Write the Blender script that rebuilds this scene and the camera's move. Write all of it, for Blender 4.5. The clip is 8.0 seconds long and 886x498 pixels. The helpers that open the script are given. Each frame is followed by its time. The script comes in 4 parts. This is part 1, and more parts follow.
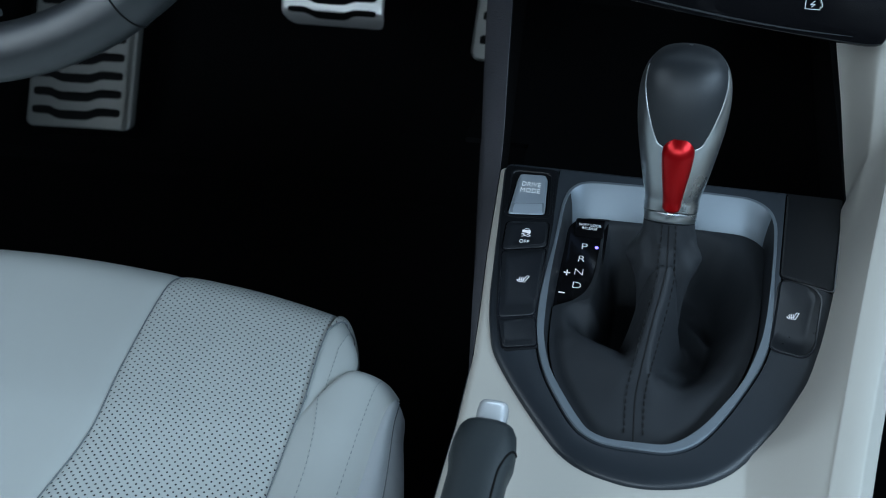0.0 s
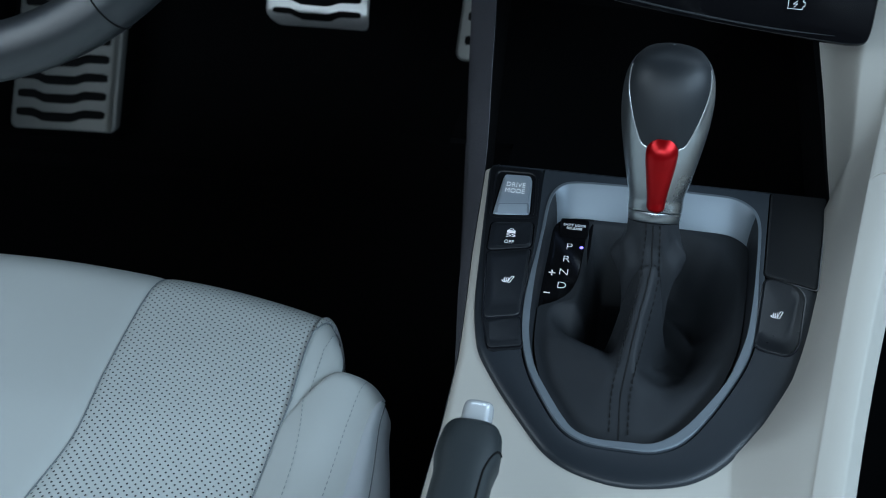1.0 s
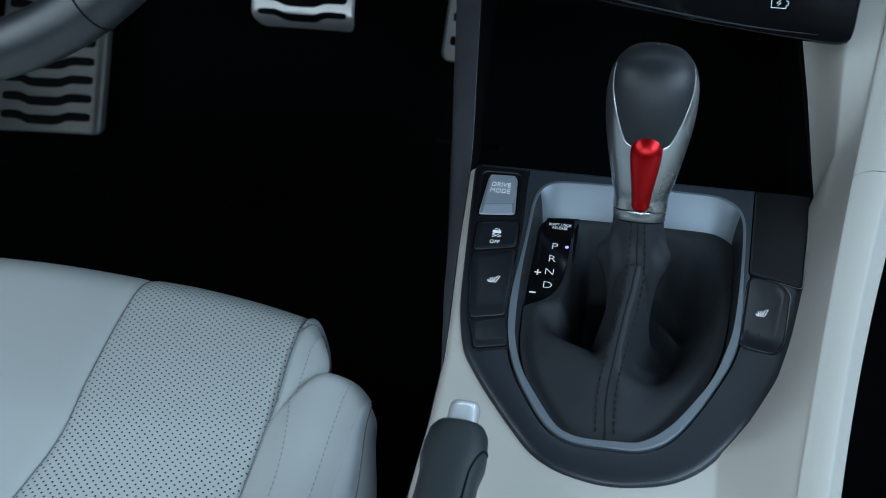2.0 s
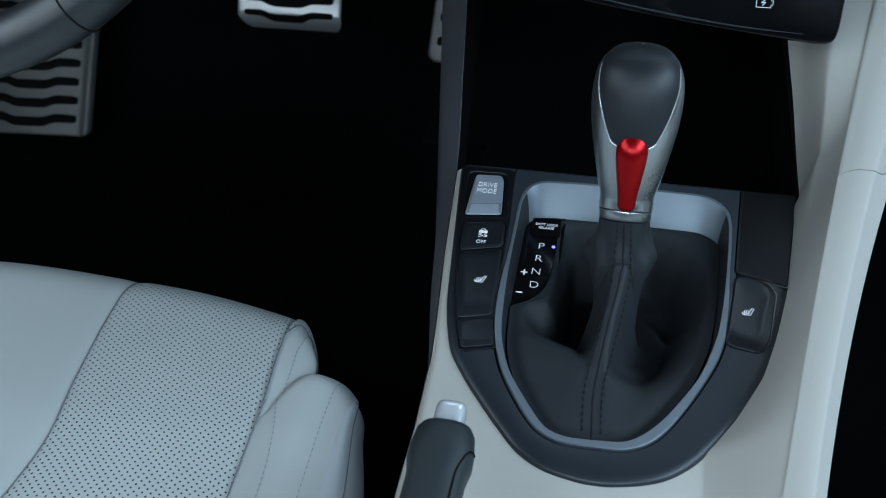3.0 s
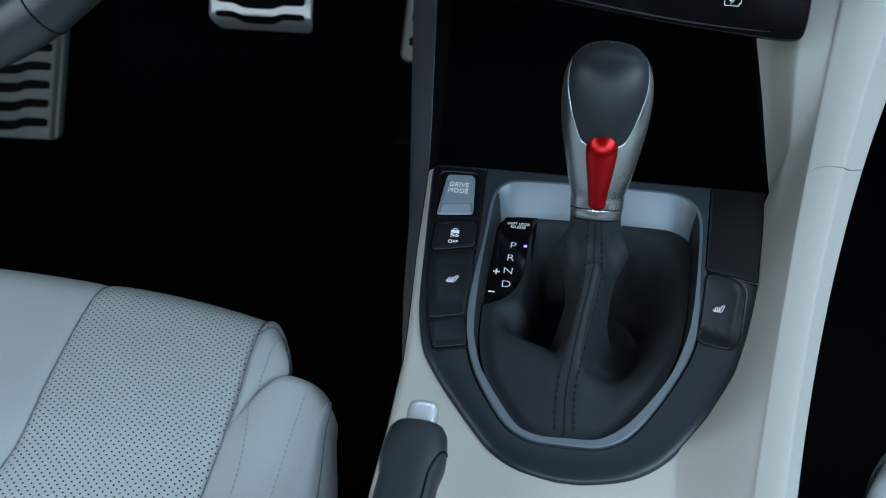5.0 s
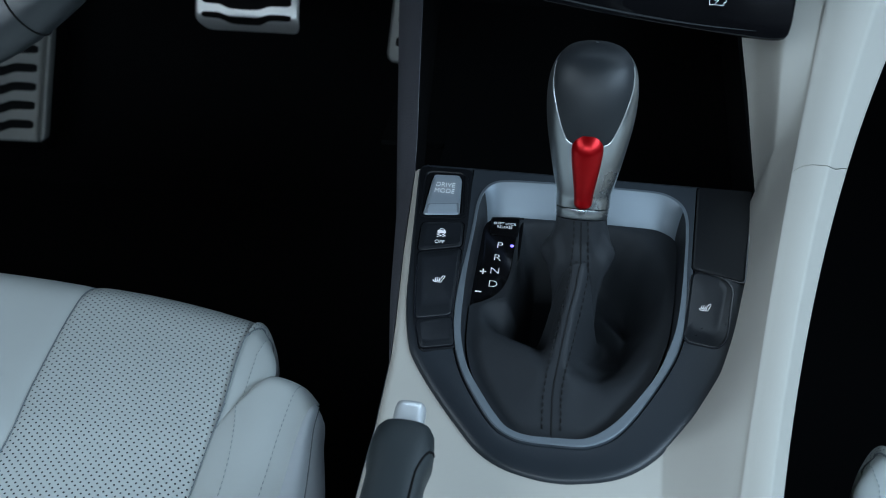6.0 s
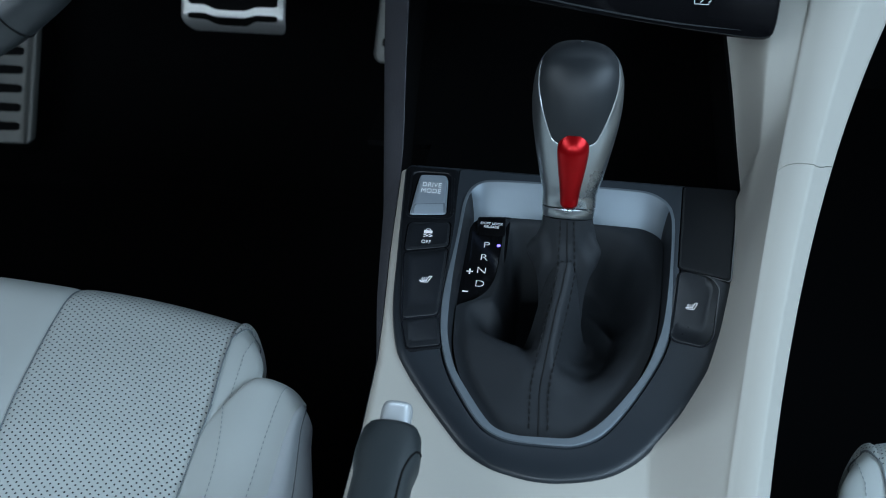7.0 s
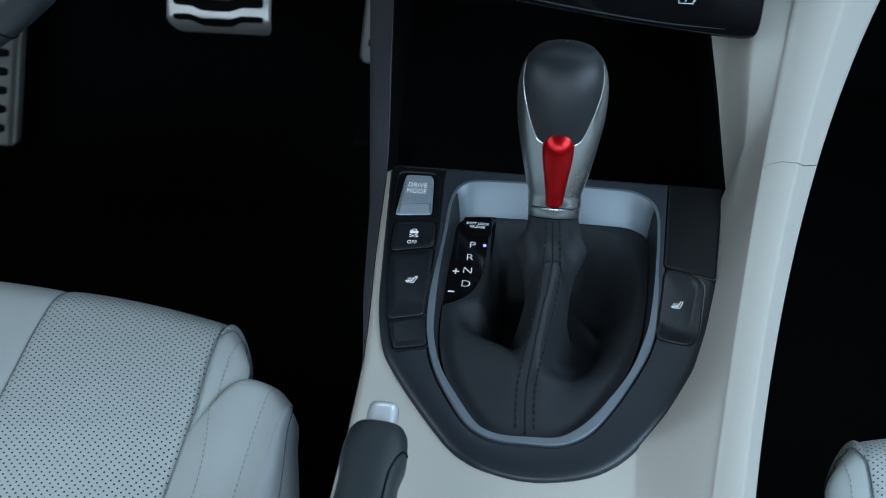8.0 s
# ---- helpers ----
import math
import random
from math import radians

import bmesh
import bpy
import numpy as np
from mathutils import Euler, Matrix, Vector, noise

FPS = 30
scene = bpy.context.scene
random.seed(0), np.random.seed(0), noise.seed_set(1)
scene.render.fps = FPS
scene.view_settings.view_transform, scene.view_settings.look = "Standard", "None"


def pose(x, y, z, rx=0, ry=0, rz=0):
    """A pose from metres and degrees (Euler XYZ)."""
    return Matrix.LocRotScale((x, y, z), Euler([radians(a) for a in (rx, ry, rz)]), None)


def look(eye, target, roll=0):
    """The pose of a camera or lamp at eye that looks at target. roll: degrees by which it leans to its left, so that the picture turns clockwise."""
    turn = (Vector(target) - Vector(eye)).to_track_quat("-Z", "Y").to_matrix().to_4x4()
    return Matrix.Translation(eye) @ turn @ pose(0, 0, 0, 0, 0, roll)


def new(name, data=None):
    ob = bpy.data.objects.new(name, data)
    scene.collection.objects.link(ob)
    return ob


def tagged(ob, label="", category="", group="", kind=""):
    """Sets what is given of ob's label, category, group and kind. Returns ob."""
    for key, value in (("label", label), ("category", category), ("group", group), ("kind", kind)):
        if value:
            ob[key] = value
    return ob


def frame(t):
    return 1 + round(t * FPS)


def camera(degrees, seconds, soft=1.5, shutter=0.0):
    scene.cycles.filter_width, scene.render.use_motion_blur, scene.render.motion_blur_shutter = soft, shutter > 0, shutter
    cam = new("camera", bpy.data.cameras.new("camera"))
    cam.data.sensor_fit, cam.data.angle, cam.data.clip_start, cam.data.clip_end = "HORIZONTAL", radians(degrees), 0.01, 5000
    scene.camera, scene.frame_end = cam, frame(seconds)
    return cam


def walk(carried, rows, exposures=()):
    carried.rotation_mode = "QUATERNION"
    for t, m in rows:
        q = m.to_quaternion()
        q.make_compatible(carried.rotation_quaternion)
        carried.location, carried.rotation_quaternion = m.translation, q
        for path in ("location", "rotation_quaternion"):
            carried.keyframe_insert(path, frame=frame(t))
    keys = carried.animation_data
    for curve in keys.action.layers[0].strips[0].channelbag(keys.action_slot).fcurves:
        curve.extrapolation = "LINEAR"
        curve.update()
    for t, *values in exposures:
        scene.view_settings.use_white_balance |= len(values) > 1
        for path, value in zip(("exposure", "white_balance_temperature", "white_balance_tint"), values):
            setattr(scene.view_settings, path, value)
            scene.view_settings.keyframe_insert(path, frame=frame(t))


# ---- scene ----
cam = camera(39.23, 8.0, soft=1.0)
cam.data.dof.use_dof = True
cam.data.dof.focus_distance = 0.69
cam.data.dof.aperture_fstop = 16.0
PATH = [
    (0.0, pose(0.0000, -0.5500, 0.7600, 53.982, 0, 11.775) @ pose(0, 0, 0, 0, 0, -0.020)),
    (0.5, pose(0.0007, -0.5499, 0.7599, 54.001, 0, 11.422) @ pose(0, 0, 0, 0, 0, 0.046)),
    (1.0, pose(0.0015, -0.5498, 0.7599, 54.024, 0, 11.071) @ pose(0, 0, 0, 0, 0, 0.122)),
    (1.5, pose(0.0022, -0.5498, 0.7598, 54.046, 0, 10.722) @ pose(0, 0, 0, 0, 0, 0.149)),
    (3.0, pose(0.0044, -0.5495, 0.7597, 54.076, 0, 9.786) @ pose(0, 0, 0, 0, 0, 0.312)),
    (3.5, pose(0.0051, -0.5494, 0.7596, 54.090, 0, 9.472) @ pose(0, 0, 0, 0, 0, 0.347)),
    (4.0, pose(0.0058, -0.5494, 0.7595, 54.107, 0, 9.143) @ pose(0, 0, 0, 0, 0, 0.406)),
    (4.5, pose(0.0065, -0.5493, 0.7595, 54.109, 0, 8.803) @ pose(0, 0, 0, 0, 0, 0.478)),
    (6.0, pose(0.0087, -0.5490, 0.7593, 54.138, 0, 7.870) @ pose(0, 0, 0, 0, 0, 0.606)),
    (6.5, pose(0.0094, -0.5489, 0.7593, 54.152, 0, 7.562) @ pose(0, 0, 0, 0, 0, 0.648)),
    (7.0, pose(0.0102, -0.5489, 0.7592, 54.159, 0, 7.261) @ pose(0, 0, 0, 0, 0, 0.681)),
    (7.5, pose(0.0109, -0.5488, 0.7591, 54.169, 0, 6.959) @ pose(0, 0, 0, 0, 0, 0.718)),
    (8.0, pose(0.0116, -0.5487, 0.7591, 54.177, 0, 6.607) @ pose(0, 0, 0, 0, 0, 0.783)),
]
walk(cam, PATH)

# ---- world, window light, exposure ----
scene.view_settings.exposure = 0.0
world = bpy.data.worlds.new("overcast_sky")
scene.world = world
world.use_nodes = True
wn = world.node_tree
sky = wn.nodes.new("ShaderNodeTexSky")
sky.sky_type, sky.sun_disc = "NISHITA", False
sky.sun_elevation, sky.sun_rotation = radians(48), radians(200)
wn.links.new(sky.outputs[0], wn.nodes["Background"].inputs[0])
wn.nodes["Background"].inputs[1].default_value = 0.12


def window_light(name, eye, target, width, height, watts, colour):
    """Soft daylight that fills one opening of the cabin."""
    la = bpy.data.lights.new(name, "AREA")
    la.shape, la.size, la.size_y, la.energy, la.color = "RECTANGLE", width, height, watts, colour
    ob = new(name, la)
    ob.matrix_world = look(eye, target)
    return ob


DAY = (0.685, 0.90, 1.07)
DAY_BLUE = (0.645, 0.89, 1.12)
DAY_WARM = (0.745, 0.92, 1.04)
window_light("daylight_driver_window", (-0.86, -0.62, 1.00), (-0.1, -0.30, 0.35), 1.3, 0.42, 5.0, DAY_WARM)
window_light("daylight_passenger_window", (0.86, -0.40, 1.00), (0.1, -0.10, 0.35), 1.5, 0.42, 12.4, DAY_BLUE)
window_light("daylight_windscreen", (0.10, 0.66, 1.08), (0.0, -0.20, 0.40), 1.2, 0.5, 3.8, DAY)
window_light("daylight_rear_window", (0.0, -1.80, 1.15), (0.0, 0.0, 0.40), 1.3, 0.6, 13.5, DAY)

# ---- materials ----


def node(m, kind, **props):
    n = m.node_tree.nodes.new(kind)
    for key, value in props.items():
        n.inputs[key.replace("_", " ")].default_value = value
    return n


def surface(name, colour, rough=0.5, metal=0.0, vary=0.12, vary_scale=18.0, grain=900.0, bump=0.15, kind="noise", spec=0.5, coat=0.0,
            dist=0.0004):
    """A painted, moulded or leather surface: uneven tone, uneven gloss and a fine grain."""
    m = bpy.data.materials.new(name)
    m.use_nodes = True
    t, b = m.node_tree, m.node_tree.nodes["Principled BSDF"]
    co = t.nodes.new("ShaderNodeTexCoord")
    big = node(m, "ShaderNodeTexNoise", Scale=vary_scale, Detail=5.0, Roughness=0.6)
    t.links.new(co.outputs["Object"], big.inputs["Vector"])
    ramp = t.nodes.new("ShaderNodeMix")
    ramp.data_type = "RGBA"
    ramp.inputs[6].default_value = (*[c * (1 - vary) for c in colour], 1)
    ramp.inputs[7].default_value = (*[min(1, c * (1 + vary)) for c in colour], 1)
    t.links.new(big.outputs[0], ramp.inputs[0])
    t.links.new(ramp.outputs[2], b.inputs["Base Color"])
    gloss = t.nodes.new("ShaderNodeMapRange")
    gloss.inputs[3].default_value, gloss.inputs[4].default_value = max(0.02, rough - 0.07), min(1, rough + 0.07)
    t.links.new(big.outputs[0], gloss.inputs[0])
    t.links.new(gloss.outputs[0], b.inputs["Roughness"])
    if kind == "leather":
        fine = node(m, "ShaderNodeTexVoronoi", Scale=grain)
        fine.feature = "DISTANCE_TO_EDGE"
    else:
        fine = node(m, "ShaderNodeTexNoise", Scale=grain, Detail=3.0)
    t.links.new(co.outputs["Object"], fine.inputs["Vector"])
    bm_ = node(m, "ShaderNodeBump", Strength=bump, Distance=dist)
    t.links.new(fine.outputs[0], bm_.inputs["Height"])
    t.links.new(bm_.outputs[0], b.inputs["Normal"])
    b.inputs["Metallic"].default_value = metal
    b.inputs["Specular IOR Level"].default_value = spec
    b.inputs["Coat Weight"].default_value = coat
    b.inputs["Coat Roughness"].default_value = 0.12
    return m


def glow(name, colour, strength):
    m = bpy.data.materials.new(name)
    m.use_nodes = True
    b = m.node_tree.nodes["Principled BSDF"]
    b.inputs["Base Color"].default_value = (*colour, 1)
    b.inputs["Emission Color"].default_value = (*colour, 1)
    b.inputs["Emission Strength"].default_value = strength
    return m


def perforated(name, colour):
    """Leather with a staggered field of punched holes, laid out in metres over the UV map."""
    m = surface(name, colour, 0.48, vary=0.05, vary_scale=9, grain=1300, bump=0.12, kind="leather")
    t, b = m.node_tree, m.node_tree.nodes["Principled BSDF"]
    uv = t.nodes.new("ShaderNodeUVMap")
    uv.uv_map = "metres"

    def op(kind, a, c=None, vec=True):
        n = t.nodes.new("ShaderNodeVectorMath" if vec else "ShaderNodeMath")
        n.operation = kind
        t.links.new(a, n.inputs[0])
        if c is not None:
            if not isinstance(c, tuple):
                t.links.new(c, n.inputs[1])
            else:
                n.inputs[1].default_value = c
        return n.outputs["Value"] if kind == "LENGTH" else n.outputs[0]

    P = 0.0046
    rot = t.nodes.new("ShaderNodeVectorRotate")
    rot.inputs["Angle"].default_value = radians(8)
    t.links.new(uv.outputs[0], rot.inputs["Vector"])
    fields = []
    for shift in ((0.0, 0.0, 0.0), (0.5, 0.5, 0.0)):
        v = op("ADD", op("MULTIPLY", rot.outputs[0], (1 / P, 1 / P, 0.0)), shift)
        v = op("SUBTRACT", op("FRACTION", v), (0.5, 0.5, 0.0))
        fields.append(op("LENGTH", v))
    near = op("MINIMUM", fields[0], fields[1], vec=False)
    hole = t.nodes.new("ShaderNodeMapRange")
    hole.inputs[1].default_value, hole.inputs[2].default_value = 0.098, 0.148
    t.links.new(near, hole.inputs[0])
    mix = t.nodes.new("ShaderNodeMix")
    mix.data_type = "RGBA"
    mix.inputs[6].default_value = (0.022, 0.024, 0.026, 1)
    old = b.inputs["Base Color"].links[0].from_socket
    t.links.new(old, mix.inputs[7])
    t.links.new(hole.outputs[0], mix.inputs[0])
    t.links.new(mix.outputs[2], b.inputs["Base Color"])
    dent = node(m, "ShaderNodeBump", Strength=0.6, Distance=0.0006)
    t.links.new(hole.outputs[0], dent.inputs["Height"])
    t.links.new(b.inputs["Normal"].links[0].from_socket, dent.inputs["Normal"])
    t.links.new(dent.outputs[0], b.inputs["Normal"])
    return m


LEATHER = surface("grey_leather", (0.555, 0.58, 0.56), 0.46, vary=0.05, vary_scale=9, grain=1300, bump=0.12, kind="leather")
LEATHER_PALE = surface("pale_leather", (0.54, 0.575, 0.60), 0.5, vary=0.05, vary_scale=9, grain=1300, bump=0.12, kind="leather")
LEATHER_HOLES = perforated("perforated_leather", (0.555, 0.585, 0.565))
THREAD = surface("grey_thread", (0.36, 0.40, 0.40), 0.8, vary=0.1, grain=3000)
SEAM = surface("seam_thread", (0.20, 0.225, 0.235), 0.8, vary=0.1, grain=2000)
SHELL = surface("grey_moulded_plastic", (0.545, 0.515, 0.46), 0.5, vary=0.04, vary_scale=7, grain=2200, bump=0.10)
SKIRT = surface("charcoal_grained_plastic", (0.098, 0.098, 0.112), 0.6, vary=0.25, vary_scale=90, grain=800, bump=0.9, dist=0.0009)
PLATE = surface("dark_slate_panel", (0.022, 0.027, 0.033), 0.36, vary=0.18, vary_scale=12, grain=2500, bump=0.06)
BANK = surface("black_bank_plastic", (0.009, 0.010, 0.012), 0.40, spec=0.3, vary=0.2, vary_scale=45, grain=2500, bump=0.05)
KEY = surface("dark_key_plastic", (0.015, 0.017, 0.020), 0.30, vary=0.22, vary_scale=45, grain=2500, bump=0.05)
KEYSILVER = surface("silver_key_plastic", (0.42, 0.48, 0.54), 0.40, 0.35, vary=0.06, grain=2500, bump=0.04)
BEZEL = surface("satin_steel_paint", (0.245, 0.283, 0.315), 0.44, 0.55, vary=0.06, grain=2600, bump=0.04)
# The bezel's satin steel, darkened for the dim reflection on its flat part.
STEEL_DIM = surface("dim_steel_paint", (0.060, 0.072, 0.086), 0.45, 0.4, vary=0.08, grain=2600, bump=0.05)
# Bezel steel again, with the shade of its side walls as colour.
WALL_SHADE = surface("shaded_bezel_wall", (0.020, 0.023, 0.027), 0.5, 0.0, vary=0.08, grain=2600, bump=0.05)
PIANO = surface("gloss_black_plastic", (0.005, 0.005, 0.006), 0.12, vary=0.3, grain=200, bump=0.01)
BOOT = surface("black_boot_leather", (0.026, 0.029, 0.033), 0.60, vary=0.2, vary_scale=40, grain=1500, bump=0.35, kind="leather", spec=0.3)
CAP = surface("black_knob_leather", (0.016, 0.019, 0.022), 0.46, vary=0.15, vary_scale=30, grain=1800, bump=0.14, kind="leather")
SATIN = surface("satin_silver_paint", (0.54, 0.57, 0.58), 0.29, 0.95, vary=0.03, grain=2500, bump=0.01)
CHROME = surface("bright_chrome", (0.74, 0.76, 0.76), 0.30, 0.65, vary=0.03, grain=500, bump=0.01)
BRUSHED = surface("brushed_aluminium", (0.62, 0.63, 0.64), 0.33, 0.9, vary=0.08, vary_scale=60, grain=1500, bump=0.1)
RED = surface("metallic_red_paint", (0.46, 0.001, 0.004), 0.30, 0.68, vary=0.12, vary_scale=60, grain=2000, bump=0.02, coat=0.10)
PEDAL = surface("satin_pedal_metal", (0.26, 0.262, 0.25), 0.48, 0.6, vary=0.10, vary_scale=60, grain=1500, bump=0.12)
BOOT_THREAD = surface("black_thread", (0.005, 0.005, 0.006), 0.8, vary=0.1, grain=3000)
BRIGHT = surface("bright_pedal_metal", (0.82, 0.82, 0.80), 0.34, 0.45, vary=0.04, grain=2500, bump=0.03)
BUTTON = surface("polished_silver", (0.88, 0.90, 0.91), 0.24, 0.5, vary=0.03, grain=2500, bump=0.02)
RUBBER = surface("black_rubber", (0.004, 0.004, 0.0045), 0.8, vary=0.2, grain=900, bump=0.3, spec=0.2)
GRIP = surface("charcoal_grip_leather", (0.025, 0.032, 0.035), 0.5, vary=0.15, vary_scale=40, grain=1600, bump=0.3, kind="leather")
WHEEL = surface("black_wheel_leather", (0.022, 0.025, 0.027), 0.38, vary=0.15, vary_scale=30, grain=1500, bump=0.2, kind="leather", spec=0.9)
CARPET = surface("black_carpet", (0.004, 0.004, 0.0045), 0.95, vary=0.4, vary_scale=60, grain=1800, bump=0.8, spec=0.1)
TRIM = surface("black_moulded_plastic", (0.005, 0.005, 0.0055), 0.65, vary=0.25, grain=1400, bump=0.3, spec=0.25)
LINING = surface("black_headlining", (0.05, 0.05, 0.05), 0.9, vary=0.06, grain=1500, bump=0.3)
WHITE = glow("backlit_white_marking", (0.80, 0.84, 0.90), 0.38)
# For dim backlit marks, and for print that is given a slight glow.
SOFT_WHITE = glow("dim_glowing_marking", (0.74, 0.80, 0.84), 0.25)
LED = glow("violet_indicator_lamp", (0.20, 0.15, 1.0), 2.6)

# ---- mesh helpers ----


def part(name, bm, material, parent=None, label="", smooth=38, kind=""):
    """One mesh object from a bmesh, under a thing or a part."""
    bmesh.ops.recalc_face_normals(bm, faces=bm.faces)
    me = bpy.data.meshes.new(name)
    bm.to_mesh(me)
    bm.free()
    me.materials.append(material)
    for p in me.polygons:
        p.use_smooth = smooth > 0
    if smooth > 0:
        me.set_sharp_from_angle(angle=radians(smooth))
    ob = new(name, me)
    if parent is not None:
        ob.parent = parent
    return tagged(ob, label=label, kind=kind)


def thing(name, label, category, group="", at=(0, 0, 0)):
    return tagged(new(name), label, category, group)


def solid(ob, thick, upward=False):
    """Give an open sheet its thickness, away from its outer face, with crisp rims."""
    me = ob.data
    bm = bmesh.new()
    bm.from_mesh(me)
    if upward and sum(f.normal.z * f.calc_area() for f in bm.faces) < 0:
        bmesh.ops.reverse_faces(bm, faces=bm.faces)
    bm.normal_update()
    outer = list(bm.faces)
    rims = [(e.verts[0], e.verts[1], e.link_loops[0].vert is e.verts[0]) for e in bm.edges if e.is_boundary]
    back = {v: bm.verts.new(v.co - v.normal * thick) for v in list(bm.verts)}
    for f in outer:
        bm.faces.new([back[v] for v in reversed(f.verts)])
    for v0, v1, forward in rims:
        if not forward:
            v0, v1 = v1, v0
        bm.faces.new((v1, v0, back[v0], back[v1]))
    for f in bm.faces:
        f.smooth = True
    bm.to_mesh(me)
    bm.free()
    me.set_sharp_from_angle(angle=radians(48))
    return ob


def grid(f, nu, nv, wrap_u=False, uv=None, bm=None):
    """Quads over f(u, v), u and v from 0 to 1."""
    bm = bm or bmesh.new()
    rows = [[bm.verts.new(f(i / nu, j / nv)) for i in range(nu + (0 if wrap_u else 1))] for j in range(nv + 1)]
    lay = bm.loops.layers.uv.new("metres") if uv else None
    for j in range(nv):
        for i in range(nu):
            k = (i + 1) % len(rows[0])
            face = bm.faces.new((rows[j][i], rows[j][k], rows[j + 1][k], rows[j + 1][i]))
            if uv:
                for loop, (a, b) in zip(face.loops, ((i, j), (i + 1, j), (i + 1, j + 1), (i, j + 1))):
                    loop[lay].uv = uv(a / nu, b / nv)
    return bm


def loft(loops, bm=None, cap_start=True, cap_end=True, ring=True):
    """Skin over loops of equal length; ring joins each loop's ends."""
    bm = bm or bmesh.new()
    vs = [[bm.verts.new(p) for p in lp] for lp in loops]
    n = len(vs[0])
    for a, b in zip(vs, vs[1:]):
        for i in range(n if ring else n - 1):
            k = (i + 1) % n
            bm.faces.new((a[i], a[k], b[k], b[i]))
    if cap_start:
        bm.faces.new(vs[0])
    if cap_end:
        bm.faces.new(vs[-1])
    return bm


def spline(pts, n, closed=False):
    """Catmull-Rom curve through a few points, n points in all, evenly spaced along it."""
    pts = [Vector(p) for p in pts]
    m = len(pts)
    get = (lambda i: pts[i % m]) if closed else (lambda i: pts[max(0, min(m - 1, i))])
    dense = []
    for i in range(m if closed else m - 1):
        p0, p1, p2, p3 = get(i - 1), get(i), get(i + 1), get(i + 2)
        for k in range(16):
            t = k / 16
            dense.append(0.5 * (2 * p1 + (p2 - p0) * t + (2 * p0 - 5 * p1 + 4 * p2 - p3) * t * t + (3 * p1 - p0 - 3 * p2 + p3) * t ** 3))
    dense.append(get(0) if closed else pts[-1])
    return resample(dense, n, closed)


def spline_2d(pts, n):
    return [(p.x, p.y * 1000) for p in spline([(a, b / 1000, 0) for a, b in pts], n)]


def resample(pts, n, closed=False):
    pts = [Vector(p) for p in pts]
    acc = [0.0]
    for a, b in zip(pts, pts[1:]):
        acc.append(acc[-1] + (b - a).length)
    out, j = [], 0
    for i in range(n):
        d = acc[-1] * i / (n if closed else n - 1)
        while j < len(acc) - 2 and acc[j + 1] < d:
            j += 1
        w = (d - acc[j]) / max(1e-9, acc[j + 1] - acc[j])
        out.append(pts[j].lerp(pts[j + 1], min(1, max(0, w))))
    return out


def inset(loop, d):
    """A closed 2D loop moved inwards by d."""
    n, c = len(loop), sum((Vector(p).to_2d() for p in loop), Vector((0, 0))) / len(loop)
    out = []
    for i in range(n):
        a, b, p = Vector(loop[i - 1]).to_2d(), Vector(loop[(i + 1) % n]).to_2d(), Vector(loop[i]).to_2d()
        tng = (b - a).normalized()
        nrm = Vector((-tng.y, tng.x))
        if nrm.dot(c - p) < 0:
            nrm = -nrm
        out.append(p + nrm * d)
    return out


def rounded(corners, r, n=5):
    """A closed 2D outline with its corners rounded."""
    pts, m = [], len(corners)
    for i in range(m):
        a, b, c = (Vector(corners[k % m]).to_2d() for k in (i - 1, i, i + 1))
        rr = min(r, (a - b).length * 0.45, (c - b).length * 0.45)
        s, e = b + (a - b).normalized() * rr, b + (c - b).normalized() * rr
        for k in range(n + 1):
            t = k / n
            pts.append(s * (1 - t) ** 2 + b * 2 * t * (1 - t) + e * t * t)
    return pts


def tube(path, radius, sides=8, bm=None, squash=1.0, up=Vector((0, 0, 1))):
    path = [Vector(p) for p in path]
    loops = []
    for i, p in enumerate(path):
        tng = (path[min(i + 1, len(path) - 1)] - path[max(i - 1, 0)]).normalized()
        side = tng.cross(up)
        side = side.normalized() if side.length > 1e-4 else Vector((1, 0, 0))
        nrm = side.cross(tng).normalized()
        r = radius(i / (len(path) - 1)) if callable(radius) else radius
        loops.append([p + side * r * math.cos(a) + nrm * r * squash * math.sin(a)
                      for a in (2 * math.pi * k / sides for k in range(sides))])
    return loft(loops, bm)


def box(bm, lo, hi, m=None, bevel=0.0):
    made = bmesh.ops.create_cube(bm, size=1)["verts"]
    for v in made:
        v.co = Vector(((lo[0], hi[0])[v.co.x > 0], (lo[1], hi[1])[v.co.y > 0], (lo[2], hi[2])[v.co.z > 0]))
    if bevel:
        es = list({e for v in made for e in v.link_edges})
        got = bmesh.ops.bevel(bm, geom=es, offset=bevel, segments=2, affect="EDGES")
        made = list({v for f in got["faces"] for v in f.verts} | {v for v in made if v.is_valid})
    if m is not None:
        for v in made:
            v.co = m @ v.co
    return bm


def stitches(bm, path, length=0.0034, gap=0.0022, width=0.0007):
    """Short threads in a row along a path."""
    total = sum((Vector(b) - Vector(a)).length for a, b in zip(path, path[1:]))
    n = max(2, int(total / (length + gap)))
    pts = resample(path, n * 2 + 1)
    for i in range(n):
        a, b = pts[2 * i], pts[2 * i + 1]
        d = (b - a).normalized() * length / 2
        mid = (a + b) / 2
        tube([mid - d, mid - d * 0.6, mid + d * 0.6, mid + d], lambda t: width * (0.5 if t in (0, 1) else 1), 6, bm)
    return bm


